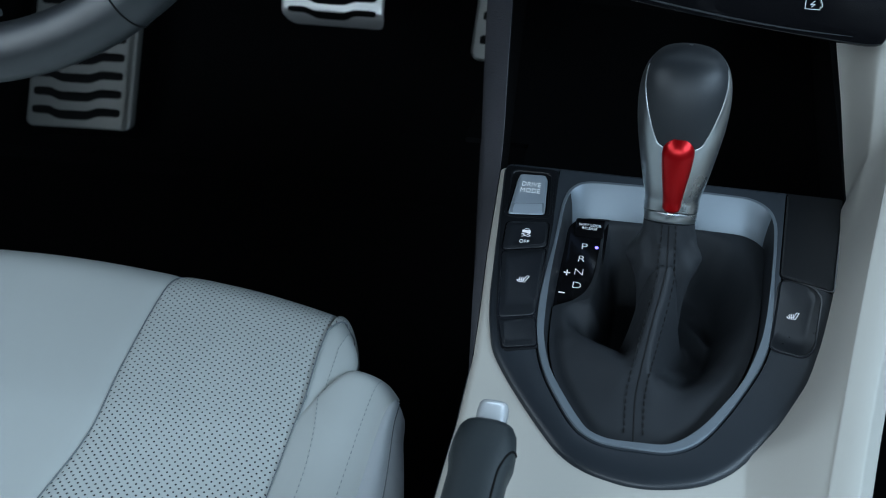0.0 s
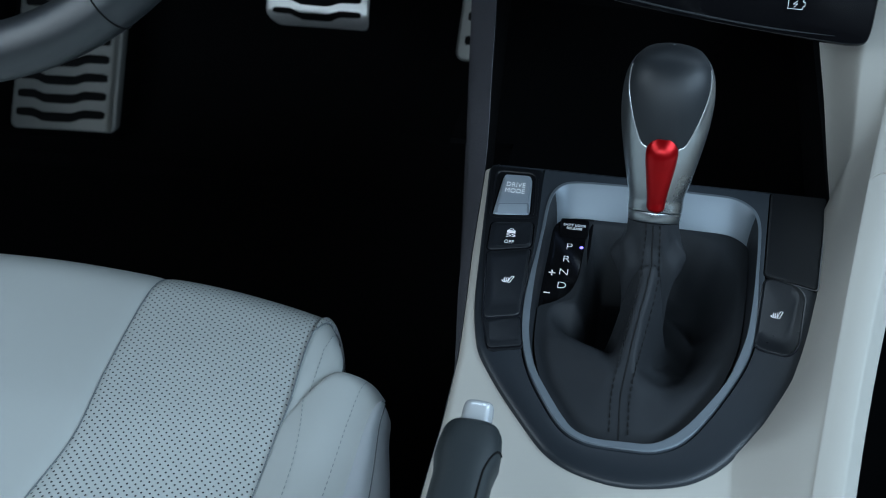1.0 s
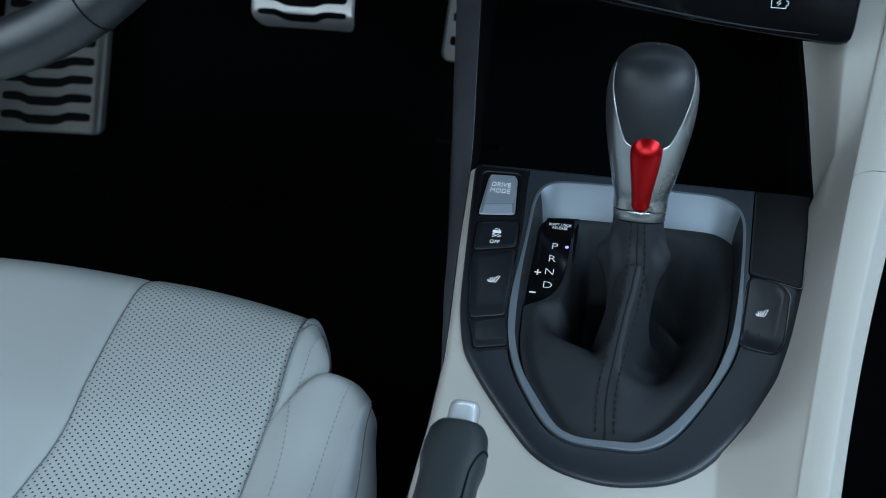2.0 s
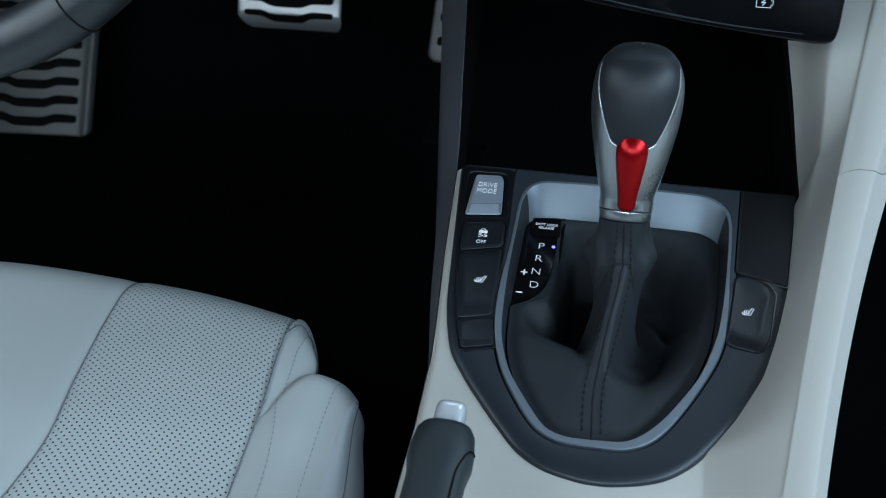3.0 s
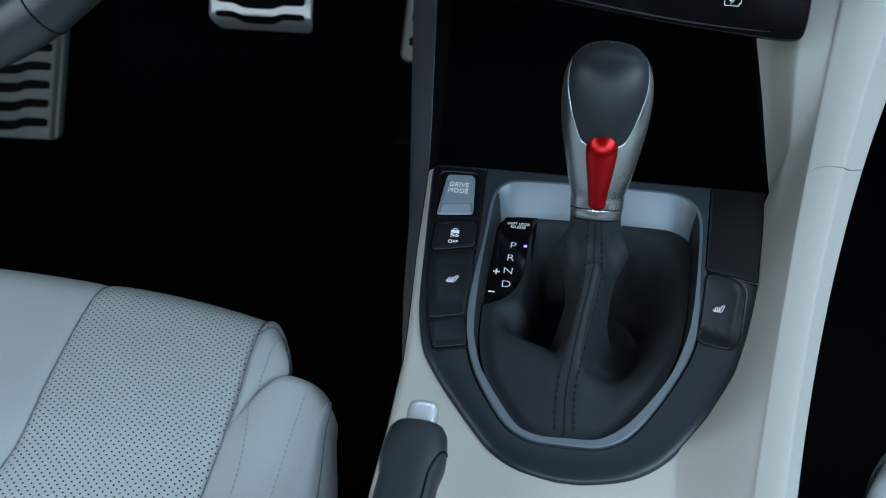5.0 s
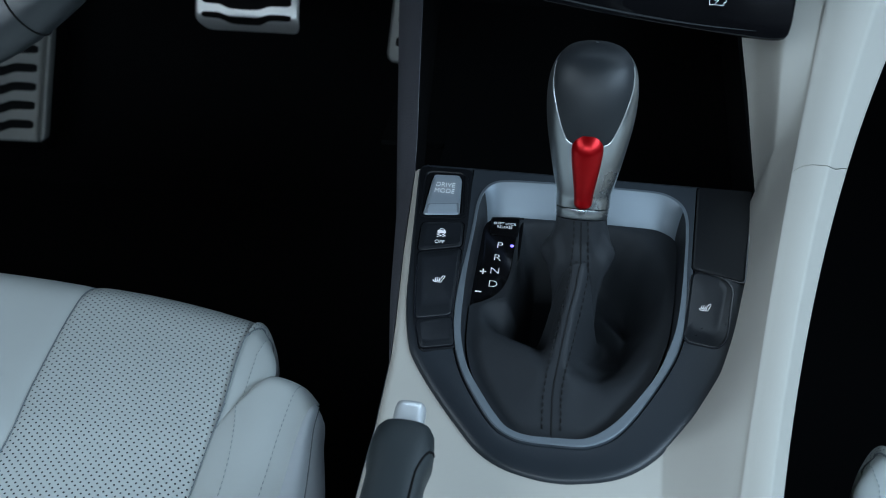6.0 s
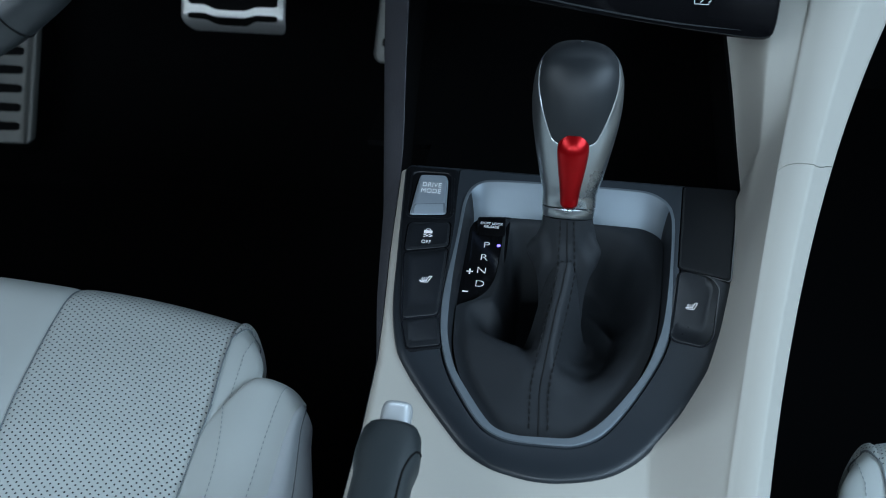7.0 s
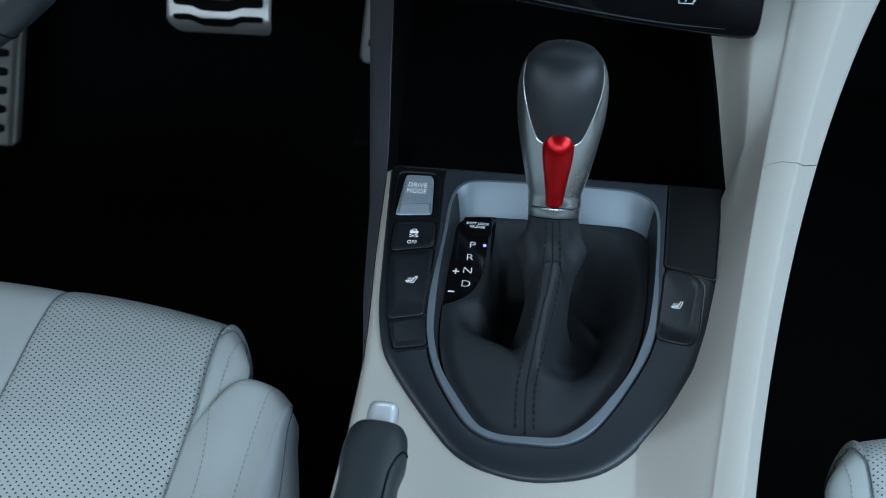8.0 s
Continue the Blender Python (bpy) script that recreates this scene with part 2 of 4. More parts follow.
def flat_text(name, words, size, m, material, parent, thick=0.00012, spread=1.0, bold=0.0, widen=1.12):
    cu = bpy.data.curves.new(name, "FONT")
    cu.body, cu.size, cu.align_x, cu.align_y, cu.extrude, cu.offset = words, size, "CENTER", "CENTER", thick, bold
    cu.space_character = spread
    ob = bpy.data.objects.new(name, cu)
    scene.collection.objects.link(ob)
    me = bpy.data.meshes.new_from_object(ob.evaluated_get(bpy.context.evaluated_depsgraph_get()))
    bpy.data.objects.remove(ob)
    me.name = name
    me.materials.clear()
    me.materials.append(material)
    got = new(name, me)
    got.parent = parent
    got.matrix_world = m @ Matrix.Diagonal((widen, 1, 1, 1))
    return got


def stroke(bm, pts, width, m, lift=0.00015):
    """A flat line of print through 2D points, laid on the plane m."""
    pts = [Vector(p).to_2d() for p in pts]
    for a, b in zip(pts, pts[1:]):
        t = (b - a).normalized() * width / 2
        n = Vector((-t.y, t.x))
        a2, b2 = a - t * 0.8, b + t * 0.8
        lo = [bm.verts.new(m @ Vector((*q, 0))) for q in (a2 + n, b2 + n, b2 - n, a2 - n)]
        hi = [bm.verts.new(m @ Vector((*q, lift))) for q in (a2 + n, b2 + n, b2 - n, a2 - n)]
        bm.faces.new(hi)
        for i in range(4):
            bm.faces.new((lo[i], lo[(i + 1) % 4], hi[(i + 1) % 4], hi[i]))
    return bm


def smooth01(t):
    t = max(0.0, min(1.0, t))
    return t * t * (3 - 2 * t)


def lerp_table(table, x):
    """Straight-line reading of a short table of pairs in rising order."""
    if x <= table[0][0]:
        return table[0][1]
    for (a, b), (c, d) in zip(table, table[1:]):
        if x <= c:
            return b + (d - b) * (x - a) / (c - a)
    return table[-1][1]


# ---- the cabin round the seats ----


def wall(name, boxes, material, label="", kind="structure"):
    bm = bmesh.new()
    for lo, hi in boxes:
        box(bm, lo, hi)
    return part(name, bm, material, None, label, smooth=0, kind=kind)


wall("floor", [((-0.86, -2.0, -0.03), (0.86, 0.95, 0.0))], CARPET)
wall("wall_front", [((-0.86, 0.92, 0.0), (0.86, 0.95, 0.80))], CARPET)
wall("wall_rear", [((-0.86, -2.03, 0.0), (0.86, -2.0, 0.85))], TRIM)
for side, nm in ((-1, "wall_driver_side"), (1, "wall_passenger_side")):
    x0, x1 = sorted((side * 0.78, side * 0.83))
    wall(nm, [((x0, -2.0, 0.0), (x1, 0.92, 0.70)), ((x0, -2.0, 1.16), (x1, 0.92, 1.24)),
              ((x0, -0.92, 0.70), (x1, -0.80, 1.16)), ((x0, 0.70, 0.70), (x1, 0.92, 1.16))], TRIM)
wall("ceiling", [((-0.86, -1.8, 1.24), (0.86, 0.40, 1.28))], LINING)

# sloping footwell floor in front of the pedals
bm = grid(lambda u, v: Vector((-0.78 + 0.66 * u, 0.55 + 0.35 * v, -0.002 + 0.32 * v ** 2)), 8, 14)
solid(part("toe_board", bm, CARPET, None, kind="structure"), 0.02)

# ---- shared shape of the console ----
AXIS = 0.006
LEAN = math.atan(0.2)


def on_panel(x, y, w=0.0):
    """A point of the sloping switch panel's plane, w above it."""
    return Vector((x, y, 0.352 + 0.2 * y + w))


def panel_pose(x, y, w=0.0, turn=0.0):
    return Matrix.Translation(on_panel(x, y, w)) @ Matrix.Rotation(LEAN, 4, "X") @ Matrix.Rotation(radians(turn), 4, "Z")


def outline(right, left, n, top):
    """A closed outline from its two halves, top to bottom, as distances from the console's axis."""
    run_r = [Vector((AXIS + p.x, p.y, 0)) for p in spline([(*p, 0) for p in right], n)]
    run_l = [Vector((AXIS - p.x, p.y, 0)) for p in reversed(spline([(*p, 0) for p in left], n))]
    crown_ = Vector((AXIS, top, 0))
    return resample([crown_] + run_r + run_l + [crown_], 200, True)


HALF_PLATE = [(0.0975, 0.070), (0.0918, 0.0), (0.0856, -0.0335), (0.0784, -0.0599), (0.0647, -0.0875), (0.0490, -0.1109), (0.0361, -0.1228), (0.0232, -0.1287),
              (0.0075, -0.1319), (0.0, -0.1322)]
LEFT_PLATE = [(0.0975, 0.070), (0.0915, 0.0), (0.0880, -0.035), (0.0821, -0.0611), (0.0750, -0.0747), (0.0637, -0.0908), (0.0491, -0.1090), (0.0384, -0.1204),
              (0.0251, -0.1280), (0.0085, -0.1318), (0.0, -0.1322)]
HALF_BEZEL = [(0.0665, 0.0695), (0.0652, 0.0407), (0.0628, -0.0014), (0.0604, -0.0251), (0.0586, -0.0404), (0.0532, -0.0590), (0.0400, -0.0863), (0.0273, -0.1052),
              (0.0140, -0.1134), (0.0, -0.1146)]
LEFT_BEZEL = [(0.0645, 0.0695), (0.0643, 0.0230), (0.0634, -0.0190), (0.0615, -0.0422), (0.0591, -0.0572), (0.0534, -0.0748), (0.0445, -0.0910), (0.0333, -0.1064),
              (0.0232, -0.1128), (0.0132, -0.1146), (0.0, -0.1146)]
HALF_MOUTH = [(0.030, 0.0610), (0.0450, 0.0600), (0.0543, 0.0539), (0.0582, 0.0442), (0.0588, 0.0300), (0.0583, 0.0100), (0.0575, -0.0070), (0.0560, -0.0257), (0.0537, -0.0410),
              (0.0472, -0.0629), (0.0393, -0.0786), (0.0265, -0.0979), (0.0136, -0.1088), (0.0, -0.1106)]
LEFT_MOUTH = [(0.030, 0.0606), (0.0470, 0.0592), (0.0545, 0.0535), (0.0576, 0.0420), (0.0580, 0.0238), (0.0584, 0.0023), (0.0583, -0.0183), (0.0572, -0.0417), (0.0552, -0.0565),
              (0.0496, -0.0739), (0.0399, -0.0900), (0.0289, -0.1049), (0.0219, -0.1094), (0.0135, -0.1110), (0.0, -0.1106)]
PLATE_LOOP = outline(HALF_PLATE, LEFT_PLATE, 90, 0.070)
BEZEL_LOOP = outline(HALF_BEZEL, LEFT_BEZEL, 90, 0.0695)
MOUTH_LOOP = outline(HALF_MOUTH, LEFT_MOUTH, 90, 0.0613)


def half_width(y):
    return lerp_table([(p[1], p[0]) for p in reversed(HALF_PLATE)], y)


def crease_x(y):
    return 0.1105 + 0.16 * y + 0.10 * y * y


def crease_z(y):
    return 0.393 + 0.35 * y


def rail_x(y):
    return 0.1343 + 0.235 * y + 0.42 * y * y


def left_x(y):
    return lerp_table([(-0.35, -0.100), (-0.11, -0.0855), (-0.067, -0.0852), (-0.037, -0.0872), (0.008, -0.091), (0.072, -0.0948)], y)


def cheek_x(y):
    return AXIS + max(half_width(y), 0.052) - 0.002


# ---- center console ----
console = thing("center_console", "pale grey moulded centre console between the two front seats", "console")


def body_top(u, v):
    y = -0.36 + 0.4305 * v
    xl, xc = left_x(y), crease_x(y)
    base = 0.352 + 0.2 * y - 0.0015
    if y < -0.13:
        base -= 0.10 * (-0.13 - y)
    if u < 0.10:                                   # rolled outer edge on the driver's side
        a = (1 - u / 0.10) * math.pi / 2
        return Vector((xl + 0.005 - 0.005 * math.sin(a), y, base - 0.005 + 0.005 * math.cos(a) - 0.02 * max(0, a / 1.5708 - 0.75) * 4))
    t = (u - 0.10) / 0.90
    x0 = cheek_x(y)
    x = xl + 0.005 + (x0 - xl - 0.005) * t
    swell = 0.010 * smooth01((-0.13 - y) / 0.10) * math.exp(-((x - 0.02) / 0.05) ** 2) * smooth01((x0 - x) / 0.04)
    if y > -0.120 and abs(x - AXIS) < half_width(y) - 0.009:    # opening under the switch panel
        base -= 0.06
    return Vector((x, y, base + swell))


def side_cheek(u, v):
    """Side of the console from the switch panel and the recess edge up to the rail's crease."""
    y = -0.36 + 0.4305 / 90 * 130 * v
    base = 0.352 + 0.2 * y - 0.0015 - (0.10 * (-0.13 - y) if y < -0.13 else 0)
    inner = Vector((cheek_x(y), y, base))
    k = smooth01((y - 0.025) / 0.06)
    up = max(0.0, y - 0.066)
    lift = 0.020 * smooth01((y - 0.066) / 0.06)
    inner = inner.lerp(Vector((0.1035 - 0.080 * up - 0.125 * lift, y, 0.3655 + 0.33 * up + 0.3 * up * up + lift)), smooth01((y - 0.060) / 0.006))
    outer = Vector((crease_x(y) + 0.0006, y, crease_z(y)))
    g = 0.12 + 0.34 * min(1.0, max(0.0, (y - 0.066) / 0.13))                 # hollow that runs from the plate's corner up under the dashboard
    steep = sum(min(1.0, max(0.0, (u + d) / (g + 0.06))) ** 1.7 for d in (-0.15, -0.10, -0.05, 0.0, 0.05, 0.10, 0.15)) / 7
    bent = 0.72 * (1 - 0.65 * smooth01((y - 0.11) / 0.10))
    hollow = (1 - bent) * u + bent * steep
    rise = (0.8 * u + 0.2 * smooth01(u)) * (1 - k) + hollow * k
    p = inner.lerp(outer, u)
    p.z = inner.z + (outer.z - inner.z) * rise
    return p


bm = grid(side_cheek, 40, 130, bm=grid(body_top, 90, 90))
bmesh.ops.remove_doubles(bm, verts=bm.verts, dist=0.0003)
solid(part("body", bm, SHELL, console, "pale grey plastic shell with hollowed cheek", 60), 0.003)


SEAM_BEND = [(p.x, p.y) for p in spline([(0.0, -0.0005, 0), (0.1, 0.0024, 0), (0.25, 0.0030, 0), (0.45, 0.0033, 0), (0.675, 0.0033, 0), (0.80, 0.0082, 0), (0.90, 0.0148, 0), (1.0, 0.0188, 0)], 40)]


def rail_section(y, gap=0.0):
    prof = [(0.0, -0.006), (0.0, 0.0004), (0.02, 0.0010), (0.07, 0.0012), (0.16, 0.0020), (0.34, 0.0032), (0.62, 0.0034), (0.675, 0.0028),
            (0.70, 0.0018), (0.80, -0.0034), (0.90, -0.0086), (0.96, -0.0108), (0.995, -0.0120), (1.0, -0.0140), (0.93, -0.0180), (0.60, -0.0195), (0.30, -0.0198)]
    out = []
    for a, b in prof:
        yy = y + lerp_table(SEAM_BEND, a) * gap
        xc, xo, zc = crease_x(yy), rail_x(yy), crease_z(yy)
        w = xo - xc
        out.append(Vector((xc + w * a - (0.0004 if a == 0 else 0), yy, zc + b * max(0.6, w / 0.028) if b > -0.02 else zc + b)))
    return out


def rail(name, y0, y1, label):
    n = 28
    secs = []
    for i in range(n + 1):
        y = y0 + (y1 - y0) * i / n
        near_seam = 1 - smooth01(abs(y - 0.034) / 0.07)
        secs.append(rail_section(y, near_seam))
    bm = loft(secs, ring=False, cap_start=False, cap_end=False)
    return solid(part(name, bm, SHELL, console, label, 50), 0.0025)


rail("rail_lower", -0.36, 0.0338, "pale grey console rail")
rail("rail_upper", 0.0344, 0.262, "pale grey rail rising to the dashboard")


def skirt(u, v):
    """Charcoal outer skirt on the driver's side, flaring out towards the floor."""
    y = -0.36 + 0.66 * v
    if y < 0.07:
        top = Vector((left_x(y) - 0.0005, y, 0.352 + 0.2 * y - 0.0075 - (0.10 * max(0, -0.13 - y))))
    else:
        k = (y - 0.07) / 0.23
        top = Vector((-0.0953 - 0.0255 * k + 0.0015 * smooth01(k * 8) * (1 - k), y, 0.354 + 0.11 * k + 0.02 * smooth01(k * 4)))
    flare = lerp_table([(-0.06, 0.0), (0.0, 0.006), (0.07, 0.010), (0.20, 0.0160), (0.30, 0.0195)], y)
    drop = u * (0.35 + 0.2 * max(0, y))
    return top + Vector((-flare * min(1, u * 13) - 0.01 * u, 0, -drop))


solid(part("skirt", grid(skirt, 24, 50), SKIRT, console, "charcoal grained skirt", 60), 0.0004)
bm = bmesh.new()
box(bm, (0.075, -0.36, 0.0), (0.096, 0.26, 0.28))
box(bm, (-0.085, -0.355, 0.0), (0.080, -0.345, 0.26))
part("base", bm, TRIM, console, smooth=0)

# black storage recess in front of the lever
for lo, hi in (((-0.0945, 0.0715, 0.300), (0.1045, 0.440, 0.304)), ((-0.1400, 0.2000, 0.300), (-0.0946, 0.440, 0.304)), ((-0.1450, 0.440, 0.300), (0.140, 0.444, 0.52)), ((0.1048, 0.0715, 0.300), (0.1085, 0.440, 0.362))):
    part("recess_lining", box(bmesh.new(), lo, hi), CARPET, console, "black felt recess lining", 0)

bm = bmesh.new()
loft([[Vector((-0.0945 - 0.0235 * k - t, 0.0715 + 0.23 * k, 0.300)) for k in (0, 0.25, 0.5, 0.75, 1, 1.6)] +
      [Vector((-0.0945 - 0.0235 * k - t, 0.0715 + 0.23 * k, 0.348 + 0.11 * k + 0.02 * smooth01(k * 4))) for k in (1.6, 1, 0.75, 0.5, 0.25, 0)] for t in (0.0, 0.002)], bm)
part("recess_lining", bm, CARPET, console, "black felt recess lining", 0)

# ---- switch panel round the lever ----
panel = thing("switch_panel", "dark slate switch panel with satin steel bezel on the console", "switch panel")
def plate_in(d):
    """The plate's outline drawn in by d, but not along its straight far edge."""
    return [Vector((q.x, p.y - 0.0002 if p.y > 0.0692 else q.y)) for p, q in zip(PLATE_LOOP, inset(PLATE_LOOP, d))]


lps = [[on_panel(p.x, p.y, w) for p in lp] for lp, w in (
    (PLATE_LOOP, -0.010), (PLATE_LOOP, -0.0008), (plate_in(0.0012), 0.0008), (plate_in(0.004), 0.0016),
    (plate_in(0.010), 0.0022), (inset(BEZEL_LOOP, -0.0011), 0.0018), (inset(BEZEL_LOOP, -0.0009), -0.006))]
plate = part("plate", loft(lps, cap_start=False, cap_end=False), PLATE, panel, "dark slate plate", 50)


def deep(d, top):
    """The bezel's mouth drawn in by d, and by more at its sloping far wall."""
    return [Vector((AXIS + (p.x - AXIS) * 1.0, p.y)) - Vector((0, (top - d) * smooth01((p.y - 0.035) / 0.022))) for p in inset(MOUTH_LOOP, d)]


def between(k0, k1, w):
    """Loop between the bezel's outer edge and its mouth, k0 of the way at the front and k1 beside the far wall."""
    out = []
    for p, q in zip(BEZEL_LOOP, inset(MOUTH_LOOP, -0.0016)):
        k = k0 + (k1 - k0) * smooth01((p.y + 0.050) / 0.075)
        out.append(on_panel(*Vector((p.x, p.y)).lerp(q, k), w))
    return out


def loop_at(lp, w):
    return [on_panel(p.x, p.y, w) for p in lp]


# Flat flange of the same steel ring, its dimmer reflection painted in.
part("surround", loft([loop_at(BEZEL_LOOP, -0.004), loop_at(BEZEL_LOOP, 0.0020), between(0.05, 0.15, 0.0022), between(0.14, 0.93, 0.0022), between(0.16, 0.95, -0.004)],
                      cap_start=False, cap_end=False), STEEL_DIM, panel, "satin steel surround with its dim reflection painted in", 50)
lps = [between(0.06, 0.94, -0.004), between(0.06, 0.94, 0.0024), between(0.20, 0.97, 0.0032), loop_at(inset(MOUTH_LOOP, -0.0003), 0.0032), loop_at(inset(MOUTH_LOOP, -0.0001), 0.0030),
       loop_at(deep(0.0012, 0.0030), -0.0020), loop_at(deep(0.0022, 0.0066), -0.0075), loop_at(deep(0.0028, 0.0100), -0.0125), loop_at(deep(0.0034, 0.0118), -0.020)]
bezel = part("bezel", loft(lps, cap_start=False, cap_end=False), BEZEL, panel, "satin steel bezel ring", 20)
bezel.data.materials.append(WALL_SHADE)                               # same steel: the shade on the steep side walls is painted near black
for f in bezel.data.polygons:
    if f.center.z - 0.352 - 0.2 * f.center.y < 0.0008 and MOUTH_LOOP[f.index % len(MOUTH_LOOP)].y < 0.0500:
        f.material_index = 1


H = 0.0022


def facet_key(name, loop_at_top, loop_at_foot, height, material, label, corner=0.0025, hollow=0.0, bed=0.0022):
    """A key that stands a little proud of its bed, with a raised face that slopes to its rounded edge by facets of uneven width."""
    top, foot = rounded(loop_at_top, corner * 0.8, 4), rounded(loop_at_foot, corner, 4)
    c = sum(top, Vector((0, 0))) / len(top)
    loops = [loop_at(foot, 0.0), loop_at(foot, bed + 0.0003), loop_at([a.lerp(b, 0.06) for a, b in zip(foot, top)], bed + 0.0007),
             loop_at([a.lerp(b, 0.16) for a, b in zip(foot, top)], bed + 0.0008), loop_at([a.lerp(b, 0.86) for a, b in zip(foot, top)], height - 0.0002),
             loop_at(top, height), loop_at([p.lerp(c, 0.25) for p in top], height - hollow), loop_at([p.lerp(c, 0.97) for p in top], height - hollow)]
    made = part(name, loft(loops, cap_start=False), material, panel, label, 40)
    rim = [inset(foot, d) for d in (-0.0008, -0.0001)]
    part("key_gap", loft([loop_at(rim[0], 0.001), loop_at(rim[0], bed + 0.00012), loop_at(rim[1], bed + 0.00012), loop_at(rim[1], 0.001)], cap_start=False, cap_end=False), PIANO, made)
    return made


BED = H + 0.0004
# black bank that carries the driver's keys
bank_loop = rounded([(-0.0902, 0.0682), (-0.0590, 0.0684), (-0.0565, 0.0240), (-0.0560, -0.0180), (-0.0535, -0.0420), (-0.0500, -0.0615), (-0.0690, -0.0672), (-0.0768, -0.0450),
                     (-0.0832, 0.0000), (-0.0862, 0.0250)], 0.004)
bank = part("switch_bank", loft([loop_at(bank_loop, 0.001), loop_at(bank_loop, H + 0.0001), loop_at(inset(bank_loop, 0.0004), BED)], cap_start=False), BANK, panel, "black switch bank", 40)
well = part("key_well", loft([loop_at(lp, w) for lp, w in (
    (rounded([(-0.0873, 0.0655), (-0.0614, 0.0660), (-0.0574, 0.0283), (-0.0852, 0.0262)], 0.005), H - 0.001),
    (rounded([(-0.0871, 0.0653), (-0.0616, 0.0658), (-0.0576, 0.0285), (-0.0850, 0.0264)], 0.005), H + 0.0010),
    (rounded([(-0.0858, 0.0640), (-0.0629, 0.0645), (-0.0591, 0.0298), (-0.0840, 0.0277)], 0.0045), H + 0.0010),
    (rounded([(-0.0854, 0.0636), (-0.0633, 0.0641), (-0.0595, 0.0302), (-0.0836, 0.0281)], 0.0045), H + 0.0002))],
    cap_start=False), BANK, panel, "black surround")
drive = facet_key("drive_mode_key", [(-0.0805, 0.0580), (-0.0656, 0.0588), (-0.0637, 0.0362), (-0.0806, 0.0338)], [(-0.0815, 0.0592), (-0.0646, 0.0600), (-0.0622, 0.0312), (-0.0830, 0.0288)],
                  H + 0.0036, KEYSILVER, "satin silver key", 0.0026, bed=BED)
# bright sloping lower lip of the silver key
lip = [[(-0.0804, 0.0343), (-0.0639, 0.0367)], [(-0.0811, 0.0334), (-0.0633, 0.0358)], [(-0.0827, 0.0296), (-0.0623, 0.0322)], [(-0.0825, 0.0289), (-0.0628, 0.0313)]]
bm = bmesh.new()
rows = [[bm.verts.new(on_panel(a[0] + (b[0] - a[0]) * k / 12, a[1] + (b[1] - a[1]) * k / 12, w)) for k in range(13)]
        for (a, b), w in zip(lip, (H + 0.0037, H + 0.0034, H + 0.0012, H + 0.0003))]
for r0, r1 in zip(rows, rows[1:]):
    for k in range(12):
        bm.faces.new((r0[k], r0[k + 1], r1[k + 1], r1[k]))
solid(part("lip", bm, BEZEL, drive, "bright lower lip", 30), 0.0004, upward=True)
esc = facet_key("stability_key", [(-0.0798, 0.0205), (-0.0600, 0.0243), (-0.0590, 0.0082), (-0.0792, 0.0034)], [(-0.0823, 0.0226), (-0.0590, 0.0256), (-0.0578, 0.0070), (-0.0815, 0.0014)],
                H + 0.0018, KEY, "dark key", 0.003, 0.0003, BED)
heat = facet_key("seat_heater_key", [(-0.0787, -0.0020), (-0.0590, 0.0035), (-0.0582, -0.0345), (-0.0732, -0.0385)], [(-0.0812, 0.0002), (-0.0578, 0.0058), (-0.0570, -0.0412), (-0.0752, -0.0457)],
                 H + 0.0020, KEY, "dark key", 0.0026, 0.0003, BED)
blank = facet_key("blank_key", [(-0.0722, -0.0492), (-0.0575, -0.0447), (-0.0542, -0.0590), (-0.0690, -0.0628)], [(-0.0750, -0.0472), (-0.0566, -0.0425), (-0.0526, -0.0608), (-0.0698, -0.0650)],
                  H + 0.0019, KEY, "dark blank key", 0.0026, 0.0003, BED)
heat2 = facet_key("seat_heater_key", [(0.0697, 0.0033), (0.0845, 0.0000), (0.0872, -0.0060), (0.0825, -0.0345), (0.0790, -0.0402), (0.0660, -0.0388)],
                  [(0.0690, 0.0048), (0.0862, 0.0014), (0.0904, -0.0050), (0.0866, -0.0395), (0.0815, -0.0462), (0.0642, -0.0430)], H + 0.0014, KEY, "dark key", 0.0055, 0.0003)
blank2 = facet_key("blank_cover", [(0.0725, 0.0686), (0.1015, 0.0686), (0.0957, 0.0010), (0.0868, 0.0036), (0.0700, 0.0072)],
                   [(0.0716, 0.0692), (0.1024, 0.0692), (0.0965, 0.0002), (0.0868, 0.0027), (0.0690, 0.0064)], H + 0.0009, BANK, "dark blank cover", 0.0022)

# markings
# White print on the silver key; its glow is added to brighten it.
flat_text("lettering", "DRIVE\nMODE", 0.0050, panel_pose(-0.0730, 0.0478, H + 0.0037), SOFT_WHITE, drive, spread=1.05, bold=0.0, widen=0.80)
flat_text("lettering", "OFF", 0.0036, panel_pose(-0.0704, 0.0082, H + 0.0016), SOFT_WHITE, esc, spread=1.05, bold=0.0, widen=0.85)


